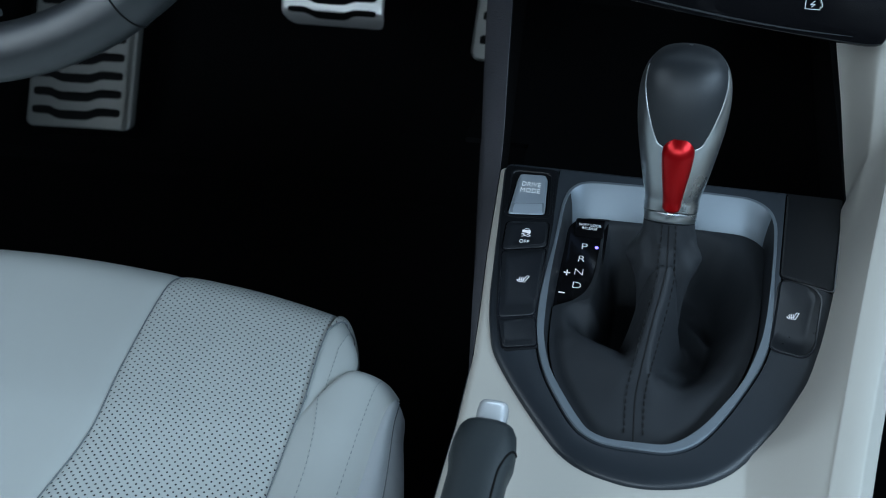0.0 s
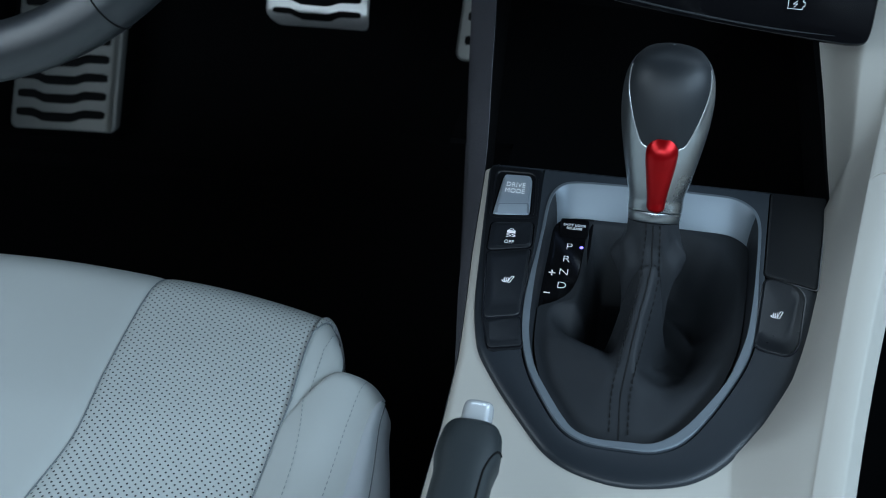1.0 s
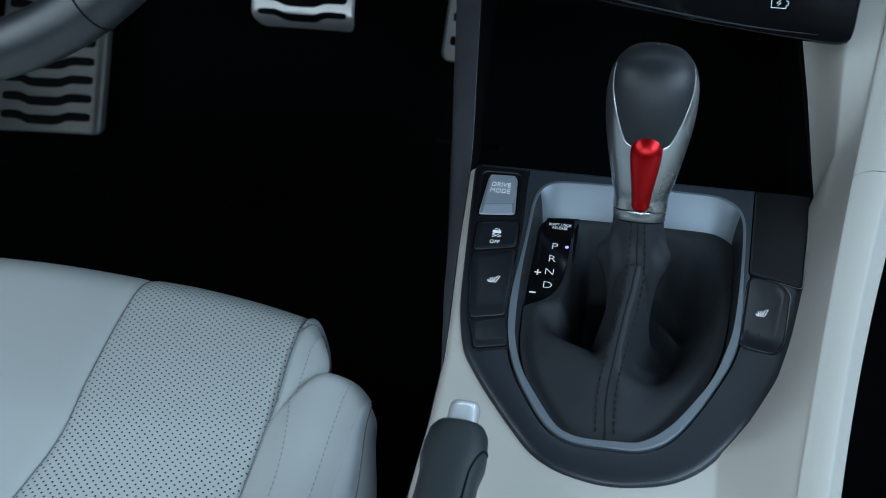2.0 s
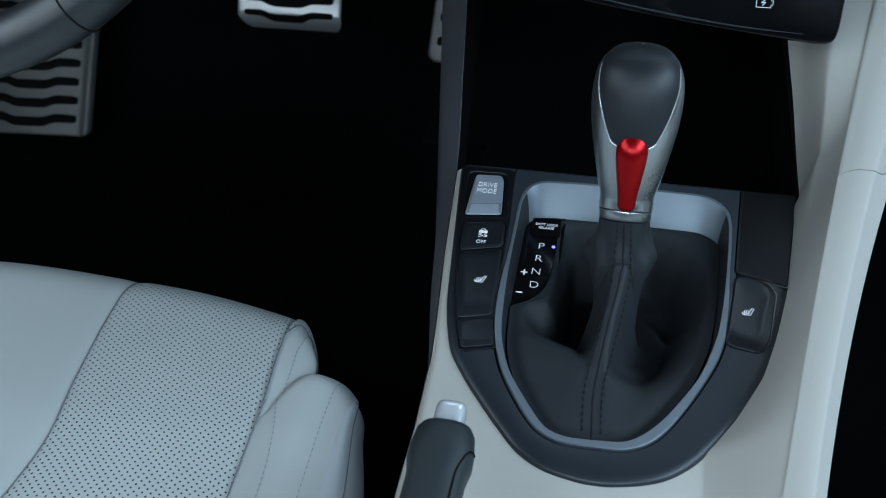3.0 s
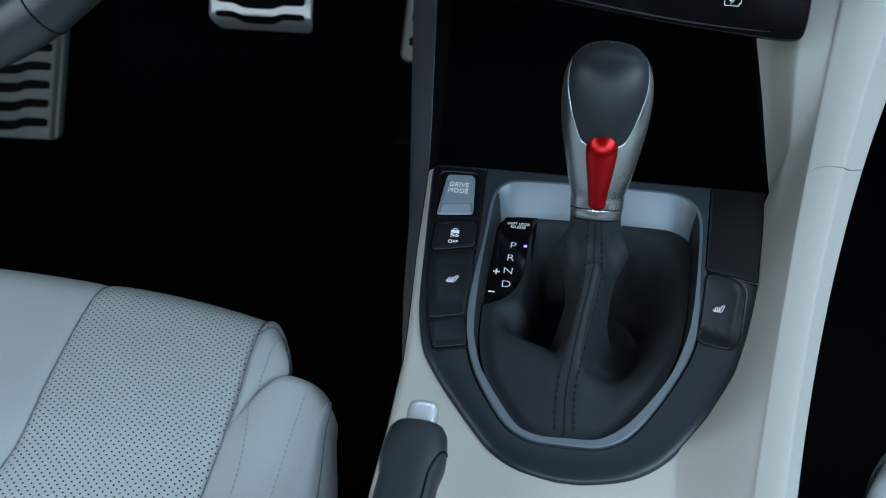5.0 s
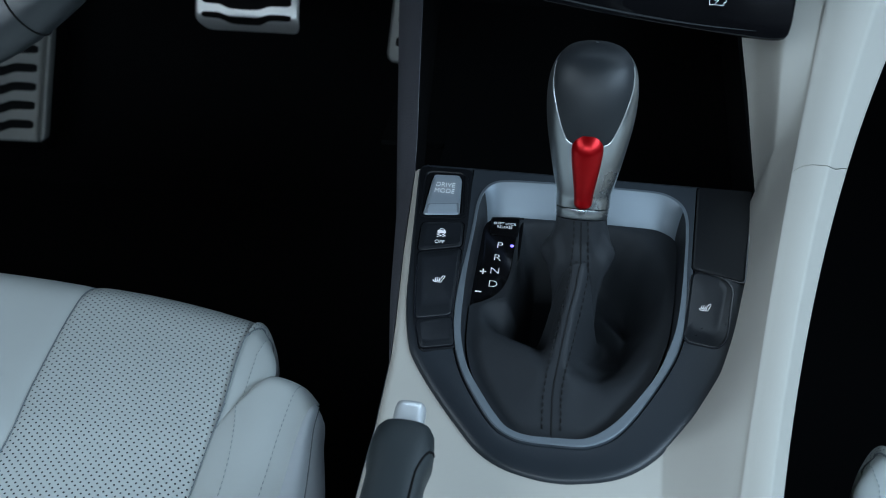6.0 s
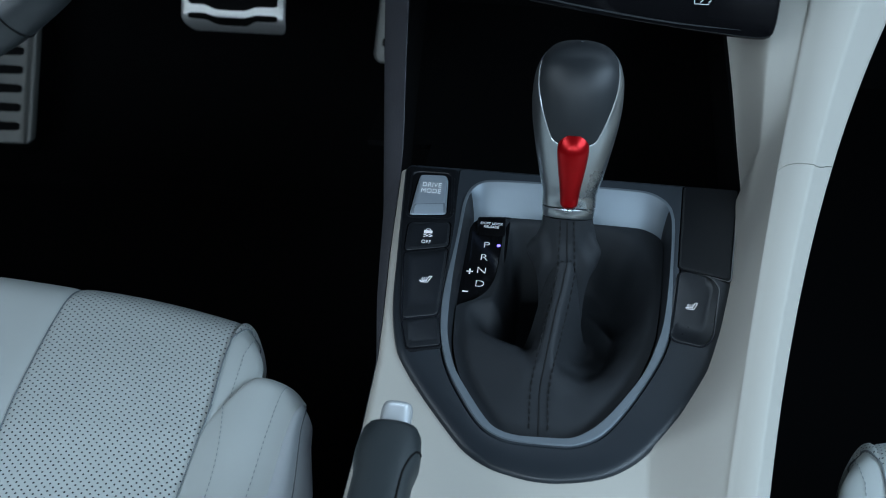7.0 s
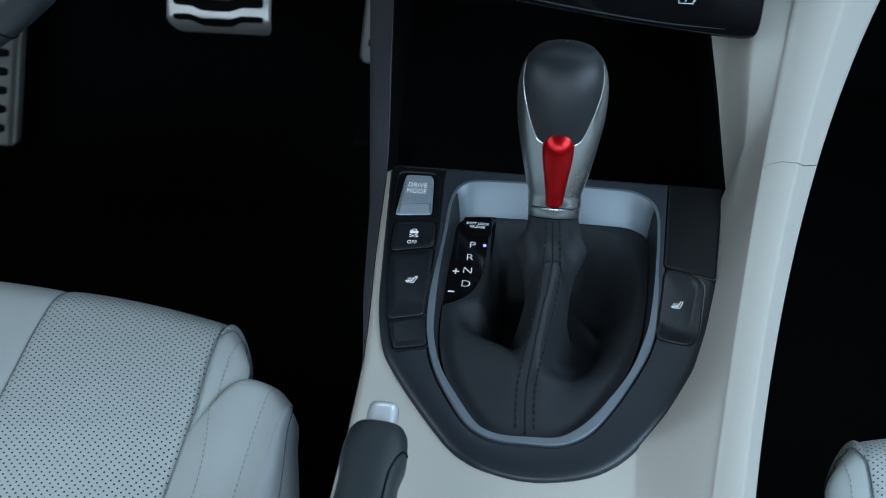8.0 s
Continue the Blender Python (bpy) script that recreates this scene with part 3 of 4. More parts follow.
def heater_mark(parent, x, y, w, flip=1):
    bm, m = bmesh.new(), panel_pose(x, y, w, 0) @ Matrix.Diagonal((flip, 1, 1, 1))
    s = 0.00088
    stroke(bm, [(-3.4 * s, -1.2 * s), (-2.4 * s, -2.4 * s), (1.6 * s, -2.4 * s), (3.7 * s, 2.7 * s)], 0.00032, m)
    stroke(bm, [(-3.4 * s, -1.2 * s), (0.6 * s, -1.0 * s), (2.4 * s, 2.9 * s), (3.7 * s, 2.7 * s)], 0.00032, m)
    for k in range(3):
        x0 = (-1.9 + 1.2 * k) * s
        stroke(bm, [(x0, -2.0 * s), (x0 + 0.35 * s, -0.9 * s), (x0 - 0.2 * s, 0.2 * s), (x0 + 0.2 * s, 1.3 * s)], 0.00030, m)
    part("heater_symbol", bm, WHITE, parent, smooth=0)


heater_mark(heat, -0.0668, -0.0190, H + 0.0018)
heater_mark(heat2, 0.0755, -0.0208, H + 0.0012)
bm, m = bmesh.new(), panel_pose(-0.0702, 0.0148, H + 0.0016)
s = 0.00108
stroke(bm, [(-1.9 * s, 0.4 * s), (-1.9 * s, 1.6 * s), (1.9 * s, 1.6 * s), (1.9 * s, 0.4 * s), (-1.9 * s, 0.4 * s)], 0.0006, m)
stroke(bm, [(-1.4 * s, 1.8 * s), (-0.9 * s, 3.0 * s), (0.9 * s, 3.0 * s), (1.4 * s, 1.8 * s)], 0.00032, m)
stroke(bm, [(-1.4 * s, 1.0 * s), (1.4 * s, 1.0 * s)], 0.0006, m)
stroke(bm, [(-0.8 * s, -0.4 * s), (-2.2 * s, -1.0 * s), (0.2 * s, -1.8 * s), (-2.0 * s, -2.8 * s)], 0.00032, m)
stroke(bm, [(1.8 * s, -0.3 * s), (0.6 * s, -1.0 * s), (2.4 * s, -1.8 * s), (0.8 * s, -2.6 * s)], 0.00032, m)
part("skid_symbol", bm, WHITE, esc, smooth=0)

# gear indicator plate, sunk inside the bezel
W_IND = -0.0125
ind_loop = rounded([(-0.0535, 0.0570), (-0.0262, 0.0570), (-0.0262, 0.0200), (-0.0280, -0.0030), (-0.0355, -0.0190), (-0.0530, -0.0290)], 0.003)
indicator = part("indicator_plate", loft([[on_panel(p.x, p.y, w) for p in lp] for lp, w in (
    (ind_loop, W_IND - 0.003), (ind_loop, W_IND - 0.0003), (inset(ind_loop, 0.0004), W_IND))], cap_start=False), PIANO, panel, "gloss black indicator plate")
for ch, x, y, sz in (("P", -0.0382, 0.0272, 0.0068), ("R", -0.0386, 0.0177, 0.0068), ("N", -0.0388, 0.0079, 0.0068), ("D", -0.0388, -0.0019, 0.0068)):
    flat_text("lettering", ch, sz, panel_pose(x, y, W_IND), WHITE, indicator, bold=-0.00012, widen=1.16)
bm = bmesh.new()
stroke(bm, [(-0.0014, 0), (0.0014, 0)], 0.0009, panel_pose(-0.0462, -0.0082, W_IND + 0.0001))
part("minus_mark", bm, WHITE, indicator, smooth=0)
bm = bmesh.new()
for bar_ in ([(-0.0015, 0), (0.0015, 0)], [(0, -0.0017), (0, -0.0004)], [(0, 0.0004), (0, 0.0017)]):
    stroke(bm, bar_, 0.0008, panel_pose(-0.0453, 0.0066, W_IND + 0.0001))
part("plus_mark", bm, WHITE, indicator, smooth=0)
bm = bmesh.new()
bmesh.ops.create_uvsphere(bm, u_segments=12, v_segments=8, radius=0.0011)
bmesh.ops.transform(bm, matrix=panel_pose(-0.0312, 0.0277, W_IND) @ Matrix.Diagonal((1, 1, 0.3, 1)), verts=bm.verts)
part("indicator_lamp", bm, LED, indicator, "small violet lamp")
cover_loop = rounded([(-0.0455, 0.0485), (-0.0285, 0.0485), (-0.0285, 0.0345), (-0.0448, 0.0345)], 0.0016)
cover = part("release_cover", loft([[on_panel(p.x, p.y, w) for p in lp] for lp, w in (
    (cover_loop, W_IND - 0.001), (cover_loop, W_IND + 0.0006), (inset(cover_loop, 0.0005), W_IND + 0.001))], cap_start=False), PIANO, indicator)
flat_text("lettering", "SHIFT LOCK\nRELEASE", 0.0026, panel_pose(-0.0369, 0.0418, W_IND + 0.0011), SOFT_WHITE, cover, spread=1.0, bold=0.0, widen=0.92)

# ---- gear lever ----
lever = thing("gear_lever", "automatic gear lever with black leather cap, silver sides and red button", "gear lever")
TILT = radians(13)
FOOT = Vector((0.0068, 0.0005, 0.4040))
UP = Vector((0.0, math.sin(TILT), math.cos(TILT)))
FRONT = Vector((0.0, -math.cos(TILT), math.sin(TILT)))
LENGTH = 0.0785
WIDTHS = [(0.0, 0.0141), (0.02, 0.0145), (0.10, 0.0162), (0.205, 0.0180), (0.34, 0.0201), (0.48, 0.0220), (0.61, 0.0229), (0.72, 0.0228), (0.81, 0.0217), (0.89, 0.0191),
          (0.95, 0.0145), (0.985, 0.0074), (1.0, 0.0004)]
WIDTH_RUN = [(p.x, p.y) for p in spline([(a, b * 10, 0) for a, b in WIDTHS], 80)]


def knob_point(t, phi, grow=0.0):
    """Surface of the knob at t along its length; phi turns from the side facing the seats."""
    a = lerp_table(WIDTH_RUN, t) / 10
    a = max(0.0003, a + grow)
    c, s_ = math.cos(phi), math.sin(phi)
    k = (abs(c) ** 2.3 + abs(s_) ** 2.3) ** (-1 / 2.3)
    depth = a * (1.02 if c > 0 else 1.12)
    return FOOT + UP * (t * (LENGTH + grow)) + Vector((1, 0, 0)) * (a * k * s_) + FRONT * (depth * k * c)


def knob_foot(phi):
    """Lower edge of the knob, cut on a slant that rises towards the seats."""
    return (-0.0045 - 0.0035 * (1 - math.cos(phi))) / LENGTH


part("shell", grid(lambda u, v: knob_point(knob_foot(2 * math.pi * u) * (1 - v) + v, 2 * math.pi * u), 72, 64, True), SATIN, lever, "satin silver body", 60)


def cap_edge(t):
    """Half angle that the black cap covers at t along the knob."""
    return lerp_table([(0.395, 0.10), (0.398, 0.30), (0.405, 0.42), (0.43, 0.52), (0.50, 0.62), (0.58, 0.72), (0.66, 0.82), (0.74, 0.93), (0.82, 1.05),
                       (0.87, 1.16), (0.91, 1.32), (0.95, 1.7), (0.975, 2.4), (0.985, math.pi)], t)


part("cap", grid(lambda u, v: knob_point(0.395 + 0.605 * v, (2 * u - 1) * cap_edge(0.395 + 0.605 * v), 0.0005), 48, 70), CAP, lever, "black leather cap", 70)
for side in (-1, 1):
    edge = [knob_point(t, side * cap_edge(t), 0.0005) for t in (0.402 + 0.48 * k / 40 for k in range(41))]
    part("trim_line", tube(edge, 0.00038, 6), CHROME, lever, "thin chrome line")

secs = []
for i in range(61):
    k = i / 60
    t = -0.055 + 0.525 * k
    end = max(0.0, (k - 0.76) / 0.24)                       # top facet, sloping back to the knob
    foot = math.sqrt(1 - (1 - min(1.0, k / 0.08)) ** 2)
    hw = (0.0046 + 0.0035 * smooth01(k * 1.12)) * (1 - 0.36 * end ** 2.6) * (0.30 + 0.70 * foot)
    base = lerp_table(WIDTH_RUN, max(0.02, t)) / 10 * 1.02
    out = base + 0.0052 * foot * (1 - 0.80 * end ** 1.9)
    low = base - 0.005
    o = FOOT + UP * (t * LENGTH)
    sec = []
    for a in range(28):
        ang = 2 * math.pi * a / 28
        cx, sx = math.cos(ang), math.sin(ang)
        power = 2.5 - 0.45 * end
        kx = (abs(cx) ** power + abs(sx) ** power) ** (-1 / power)
        pinch = 1 - (0.10 + 0.10 * smooth01((k - 0.60) / 0.30)) * max(0.0, kx * cx)
        sec.append(o + Vector((1, 0, 0)) * (hw * kx * sx * pinch) + FRONT * ((out + low) / 2 + (out - low) / 2 * kx * cx))
    secs.append(sec)
part("release_button", loft(secs), RED, lever, "glossy metallic red release button", 50)

secs = []
for t, r in ((-0.0148, 0.0122), (-0.0145, 0.0131), (-0.0138, 0.0134), (-0.0096, 0.0139), (-0.0090, 0.0137), (-0.0088, 0.0120)):
    secs.append([FOOT + UP * (t + 0.0035 * math.cos(a)) + Vector((1, 0, 0)) * (r * math.sin(a)) + FRONT * (r * 1.02 * math.cos(a)) for a in (2 * math.pi * k / 40 for k in range(40))])
part("collar", loft(secs), SATIN, lever, "satin silver collar ring", 40)

# leather boot: a tent hung from the collar to the bezel's mouth, sagging at the sides
HUB = Vector((FOOT.x, FOOT.y - 0.0026))
NECK_Z = FOOT.z - 0.0150
mouth = [Vector(p) for p in deep(0.0030, 0.0100)]
BOOT_LINE = spline([(-0.0300, 0.0580, 0), (-0.0296, 0.0250, 0), (-0.0310, -0.0010, 0), (-0.0385, -0.0160, 0), (-0.0560, -0.0262, 0)], 24)


def reach(ang):
    """How far the boot runs from the lever in this direction."""
    d = Vector((math.cos(ang), math.sin(ang)))
    best = 1.0
    for loop, closed in ((mouth, True), (BOOT_LINE, False)):
        for i in range(len(loop) if closed else len(loop) - 1):
            a, b = Vector(loop[i]).to_2d() - HUB, Vector(loop[(i + 1) % len(loop)]).to_2d() - HUB
            e = b - a
            den = d.x * e.y - d.y * e.x
            if abs(den) < 1e-12:
                continue
            r = (a.x * e.y - a.y * e.x) / den
            s_ = (a.x * d.y - a.y * d.x) / den
            if r > 0 and -1e-6 <= s_ <= 1 + 1e-6:
                best = min(best, r)
    return best


REACH = [reach(2 * math.pi * k / 360) for k in range(360)]


def seam_x(y):
    """Course of the boot's front seam, bending towards the driver."""
    return lerp_table(SEAM_RUN, y)


SEAM_RUN = [(p.x, p.y) for p in spline([(-0.1031, 0.0019, 0), (-0.082, 0.0005, 0), (-0.064, 0.0020, 0), (-0.042, 0.0048, 0), (-0.030, 0.0069, 0), (-0.0150, 0.0090, 0)], 40)]
CREST_RUN = [(p.x, p.y) for p in spline([(-0.1080, -0.0052, 0), (-0.082, -0.0008, 0), (-0.064, 0.0042, 0), (-0.042, 0.0118, 0), (-0.030, 0.0168, 0), (-0.022, 0.0208, 0), (-0.015, 0.0255, 0)], 60)]


def flat_of(y):
    return 0.352 + 0.2 * y - 0.0045 - 0.0075 * smooth01((y + 0.07) / 0.12)


def leather(x, y):
    """Height of the hanging leather: an apron that falls from the seam's ridge to the bezel, with a deep hollow on either side of the ridge."""
    lat = x - seam_x(y)
    plain = flat_of(y)
    crest = max(plain, 0.352 + 0.2 * y + lerp_table(CREST_RUN, y))
    tent = plain + (crest - plain) * math.exp(-(lat / (0.026 if lat < 0 else 0.020)) ** 2) * smooth01((-0.020 - y) / 0.03)
    left = right = 0.0
    if lat < 0:                                    # hollow beside the gear indicator
        off_plate = math.hypot(max(0.0, x + 0.0315), max(0.0, -0.0170 - y))
        off_apron = (x + 0.0125) * 0.639 + (y + 0.0670) * 0.769
        left = smooth01((x + 0.046) / 0.014) * smooth01(off_plate / 0.015) ** 1.2 * smooth01(off_apron / 0.042) * smooth01((0.052 - y) / 0.022) * smooth01(-lat / 0.006)
    else:                                          # wider hollow on the passenger's side
        e = math.hypot((x - 0.020) / 0.041, y / (0.081 if y < 0 else 0.056))
        soft = 0.42 + 0.34 * smooth01((x - 0.020) / 0.030)
        right = smooth01((1.0 - e) / soft) * smooth01(lat / 0.007)
    floor_z = tent - 0.043 * left - lerp_table([(-0.072, 0.014), (-0.055, 0.022), (-0.035, 0.029), (0.002, 0.036)], y) * right
    floor_z += 0.0065 * math.exp(-((x - 0.030 + 0.55 * (y + 0.002)) / 0.0060) ** 2 - ((y + 0.004) / 0.018) ** 2)      # slack fold in the hollow
    if lat < 0:
        w = lerp_table([(-0.070, 0.0100), (-0.053, 0.0080), (-0.042, 0.0088), (-0.031, 0.0118), (-0.020, 0.0165)], y)
    else:
        w = lerp_table([(-0.078, 0.0060), (-0.066, 0.0044), (-0.050, 0.0054), (-0.037, 0.0066), (-0.020, 0.0095)], y)
    ridge = math.exp(-abs(lat / w) ** (3.2 if lat < 0 else 2.8)) * smooth01((HUB.y - 0.003 - y) / 0.013)
    return floor_z + max(0.0, crest - floor_z) * ridge


def neck_r(s_):
    """Radius where the neck meets the hanging leather: full towards the seats, drawn in at the sides."""
    return 0.0172 - 0.0062 * smooth01((s_ + 0.80) / 0.5)


def boot(ang, q):
    """q runs from the collar down the gathered neck (to 0.38), then out over the hanging leather to the bezel."""
    k = (ang / (2 * math.pi) * 360) % 360
    i = int(k)
    R = REACH[i] + (REACH[(i + 1) % 360] - REACH[i]) * (k - i)
    c, s_ = math.cos(ang), math.sin(ang)
    edge = flat_of(HUB.y + s_ * R) - 0.0008
    foot_r = neck_r(s_)
    if q < 0.38:
        n = q / 0.38
        foot = leather(HUB.x + c * foot_r, HUB.y + s_ * foot_r)
        loose = 0.15 + 0.85 * abs(c) if s_ < 0 else 1.0
        brim = NECK_Z + 0.0008 - 0.0056 * s_           # follows the tilt of the collar
        z = brim + (foot - brim) * n ** 1.1
        fall = brim - z
        r = 0.0131 + 0.0062 * loose * math.exp(-((fall - 0.0250) / (0.0130 if fall < 0.0250 else 0.016)) ** 2) + (foot_r - 0.0131) * smooth01((fall - 0.018) / 0.030)
        r += (foot_r - r) * smooth01((n - 0.55) / 0.45)
        fold = math.exp(-((fall - 0.018) / 0.011) ** 2) * loose
        r += (0.0015 * math.sin(ang * 5 + 0.6 + 160 * fall) + 0.0008 * math.sin(ang * 9 + 2.0 - 220 * fall)) * fold * min(1.0, n * 6)
    else:
        r = foot_r + (R - foot_r) * (q - 0.38) / 0.62
        z = leather(HUB.x + c * r, HUB.y + s_ * r)
        z = edge + (z - edge) * smooth01((R - r) / 0.010)
    x, y = HUB.x + c * r, HUB.y + s_ * r
    wr = noise.noise(Vector((x * 70, y * 70, 3.1 + z * 40))) * 0.0012 + noise.noise(Vector((x * 160, y * 160, 7.7))) * 0.0005
    return Vector((x, y, z + wr * math.sin(math.pi * min(1.0, max(0.0, q))) ** 0.7))


boot_ob = part("boot", grid(lambda u, v: boot(2 * math.pi * u, v), 360, 90, True), BOOT, lever, "black leather boot", 80)
solid(boot_ob, 0.0010, upward=True)


def boot_line(off, q0, q1, lift=0.0005, n=120):
    """A line down the front of the neck and along the seam, off to one side of it."""
    pts = []
    for i in range(n):
        q = q0 + (q1 - q0) * i / (n - 1)
        ang, r = -math.pi / 2, 0.0172
        if q < 0.38:
            ang = math.atan2(-0.0150, 0.0016 * q / 0.38 + off * 0.93)
        else:
            y = -0.0196 - (0.1065 - 0.0196) * (q - 0.38) / 0.62
            x = seam_x(y) + off
            ang, r = math.atan2(y - HUB.y, x - HUB.x), math.hypot(x - HUB.x, y - HUB.y)
            k = (ang / (2 * math.pi) * 360) % 360
            R = REACH[int(k)] + (REACH[(int(k) + 1) % 360] - REACH[int(k)]) * (k - int(k))
            foot_r = neck_r(math.sin(ang))
            q = min(1.0, 0.38 + 0.62 * (r - foot_r) / (R - foot_r))
        pts.append(boot(ang, max(0.0, q)) + Vector((0, -lift * 0.8, lift)))
    return pts


bm = bmesh.new()
for off in (-0.0046, 0.0046):
    stitches(bm, boot_line(off, 0.01, 0.965), 0.0026, 0.0014, 0.00044)
for side in (-1, 1):
    stitches(bm, [boot(math.atan2(-0.0150, 0.0016 + side * (0.0012 + 0.0056 * i / 8)), 0.36) + Vector((0, -0.0005, 0.0004)) for i in range(9)], 0.0018, 0.0013, 0.00028)
part("stitching", bm, BOOT_THREAD, boot_ob, "black twin stitching", kind="stuff")
part("seam", tube(boot_line(0.0, 0.01, 0.98, 0.0001), 0.00036, 6), BOOT_THREAD, boot_ob)
# ---- parking brake ----
brake = thing("parking_brake_lever", "charcoal leather parking brake lever with silver push button, beside the console", "parking brake")
HB0, HB1 = Vector((-0.0632, -0.1428, 0.3590)), Vector((-0.0692, -0.334, 0.3170))
hb_dir = (HB1 - HB0).normalized()
hb_side = hb_dir.cross(Vector((0, 0, 1))).normalized()
hb_up = hb_side.cross(hb_dir).normalized()
if hb_up.z < 0:
    hb_up = -hb_up


def bar(o, d, sections, n=28, power=2.6):
    """Skin round a straight axis; each section is distance, half width, half height, rise."""
    loops = []
    for s_, w, h, rise in sections:
        lp = []
        for k in range(n):
            a = 2 * math.pi * k / n
            c, s2 = math.cos(a), math.sin(a)
            q = (abs(c) ** power + abs(s2) ** power) ** (-1 / power)
            lp.append(o + d * s_ + hb_side * (w * q * c) + hb_up * (h * q * s2 + rise))
        loops.append(lp)
    return loft(loops)


part("grip", bar(HB0, hb_dir, [(0.0, 0.0095, 0.0075, 0), (0.0008, 0.0118, 0.0098, 0), (0.004, 0.0135, 0.0118, 0), (0.012, 0.0147, 0.0128, 0), (0.019, 0.0149, 0.0130, 0),
                               (0.027, 0.0133, 0.0126, 0), (0.050, 0.0136, 0.0124, 0), (0.08, 0.0140, 0.0125, 0), (0.14, 0.0140, 0.0125, 0), (0.19, 0.0136, 0.012, 0)]),
     GRIP, brake, "charcoal leather grip", 60)
part("push_button", bar(HB0, hb_dir, [(-0.0128, 0.0050, 0.0038, 0.001), (-0.0122, 0.0063, 0.0050, 0.001), (-0.0110, 0.0069, 0.0057, 0.001), (-0.0085, 0.0072, 0.0060, 0.001), (-0.0020, 0.0071, 0.0058, 0.001), (0.004, 0.0070, 0.0056, 0.001)], power=3.2),
     BUTTON, brake, "bright silver push button", 60)
# parting line of the grip's thumb panel


def on_grip(s_, deg):
    a = radians(deg)
    c, s2 = math.cos(a), math.sin(a)
    w = lerp_table([(0.0, 0.0118), (0.012, 0.0147), (0.019, 0.0149), (0.027, 0.0133), (0.050, 0.0136), (0.19, 0.0138)], s_)
    q = (abs(c) ** 2.6 + abs(s2) ** 2.6) ** (-1 / 2.6)
    return HB0 + hb_dir * s_ + hb_side * (w * q * c) + hb_up * (0.0125 * q * s2)


part("parting_line", tube([on_grip(s_, d) for s_, d in spline_2d([(0.0125, 178), (0.0132, 160), (0.0160, 143), (0.0240, 132), (0.0500, 128), (0.12, 127), (0.18, 127)], 60)],
                          0.0006, 6), RUBBER, brake, "dark parting line")
bm = bmesh.new()
box(bm, (-0.077, -0.345, 0.285), (-0.064, -0.300, 0.325), bevel=0.003)
part("pivot", bm, TRIM, brake)

# ---- front seats ----


def seat(name, side, dy, label):
    """A front seat cushion; side -1 for the driver's, 1 for the passenger's. p is the distance from the car's middle."""
    root = thing(name, label, "car seat", "front seats")

    def front(p):
        return 0.046 + (0.0065 * math.sin(math.pi * (p - 0.287) / 0.168) if 0.287 < p < 0.455 else 0.0) - (0.0275 * ((0.287 - p) / 0.115) ** 1.6 if p < 0.287 else 0.0) - (0.020 * ((p - 0.455) / 0.115) ** 1.6 if p > 0.455 else 0.0)

    def crown(p, y):
        dish = -0.006 * (1 - ((p - 0.371) / 0.20) ** 2)
        return 0.298 + dish - 0.10 * max(0, -0.10 - y)

    def run(p, v, puff=0.0, back=-0.46, r=0.046):
        """Along the cushion from its rear, over the rolled front, down to the base."""
        yf = front(p)
        flat = (yf - r) - back
        arc, down = r * math.pi / 2, 0.10
        s_ = v * (flat + arc + down)
        p += (0.0022 * smooth01((s_ + back + 0.07) / 0.06) + 0.016 * smooth01((-0.125 - back - s_) / 0.12) - 0.0045 * math.exp(-((s_ + back + 0.112) / 0.032) ** 2)) * math.exp(-((p - 0.287) / 0.05) ** 2)
        if s_ < flat:
            y = back + s_
            return Vector((side * p, y + dy, crown(p, y) + puff)), s_
        a = min(s_ - flat, arc) / r
        z = crown(p, yf - r)
        y = yf - r + (r + puff) * math.sin(a)
        z = z - r + (r + puff) * math.cos(a)
        if s_ > flat + arc:
            z -= s_ - flat - arc
        return Vector((side * p, y + dy, z)), s_

    def band(p0, p1, puff, sharp=26.0):
        def f(u, v):
            nip = 0.0045 * smooth01((v - 0.60) / 0.11)             # the panel narrows over the rolled front
            a_, b_ = p0 + (nip if p0 < 0.18 else 0.0), p1 - (nip if p1 > 0.56 else 0.0)
            p = a_ + (b_ - a_) * u
            e = 1 - abs(2 * u - 1) ** sharp
            return run(p, v, puff * e - 0.0006)[0]
        return f

    def eased(v):
        return 1 - (1 - v) ** 1.25

    for nm, p0, p1, puff, mt, lab in (("cushion_middle", 0.2870, 0.4550, 0.0012, LEATHER, "smooth grey leather centre panel"),
                                      ("cushion_panel", 0.1738, 0.2870, 0.0014, LEATHER_HOLES, "perforated grey leather panel"),
                                      ("cushion_panel", 0.4550, 0.5682, 0.0014, LEATHER_HOLES, "perforated grey leather panel")):
        f = band(p0, p1, puff)
        ob = part(nm, grid(lambda u, v: f(u, eased(v)), 40, 90, uv=lambda u, v: (p0 + (p1 - p0) * u, run((p0 + p1) / 2, eased(v))[1])), mt, root, lab, 70)
        solid(ob, 0.004)
    for p in (0.287, 0.455):
        part("seam", tube([run(p, eased(0.03 + 0.95 * i / 80), -0.0002)[0] for i in range(81)], 0.0005, 6), SEAM, root)

    # each flank: short front gusset, puffed bolster, outer side panel
    for inner in (True, False):
        def px_(p):
            return p if inner else 0.742 - p

        def gusset(u, v):
            """Plain piece that rounds the cushion's front corner, between the perforated panel and the bolster's nose."""
            p_in = 0.1738 + 0.0045 * smooth01((0.600 + 0.243 * v - 0.60) / 0.11)
            q = run(p_in, 0.600 + 0.243 * v, 0.0009)[0]
            y = q.y - dy
            reach_ = 0.0035 + 0.0150 * smooth01((0.008 - y) / 0.050) + p_in - 0.1738
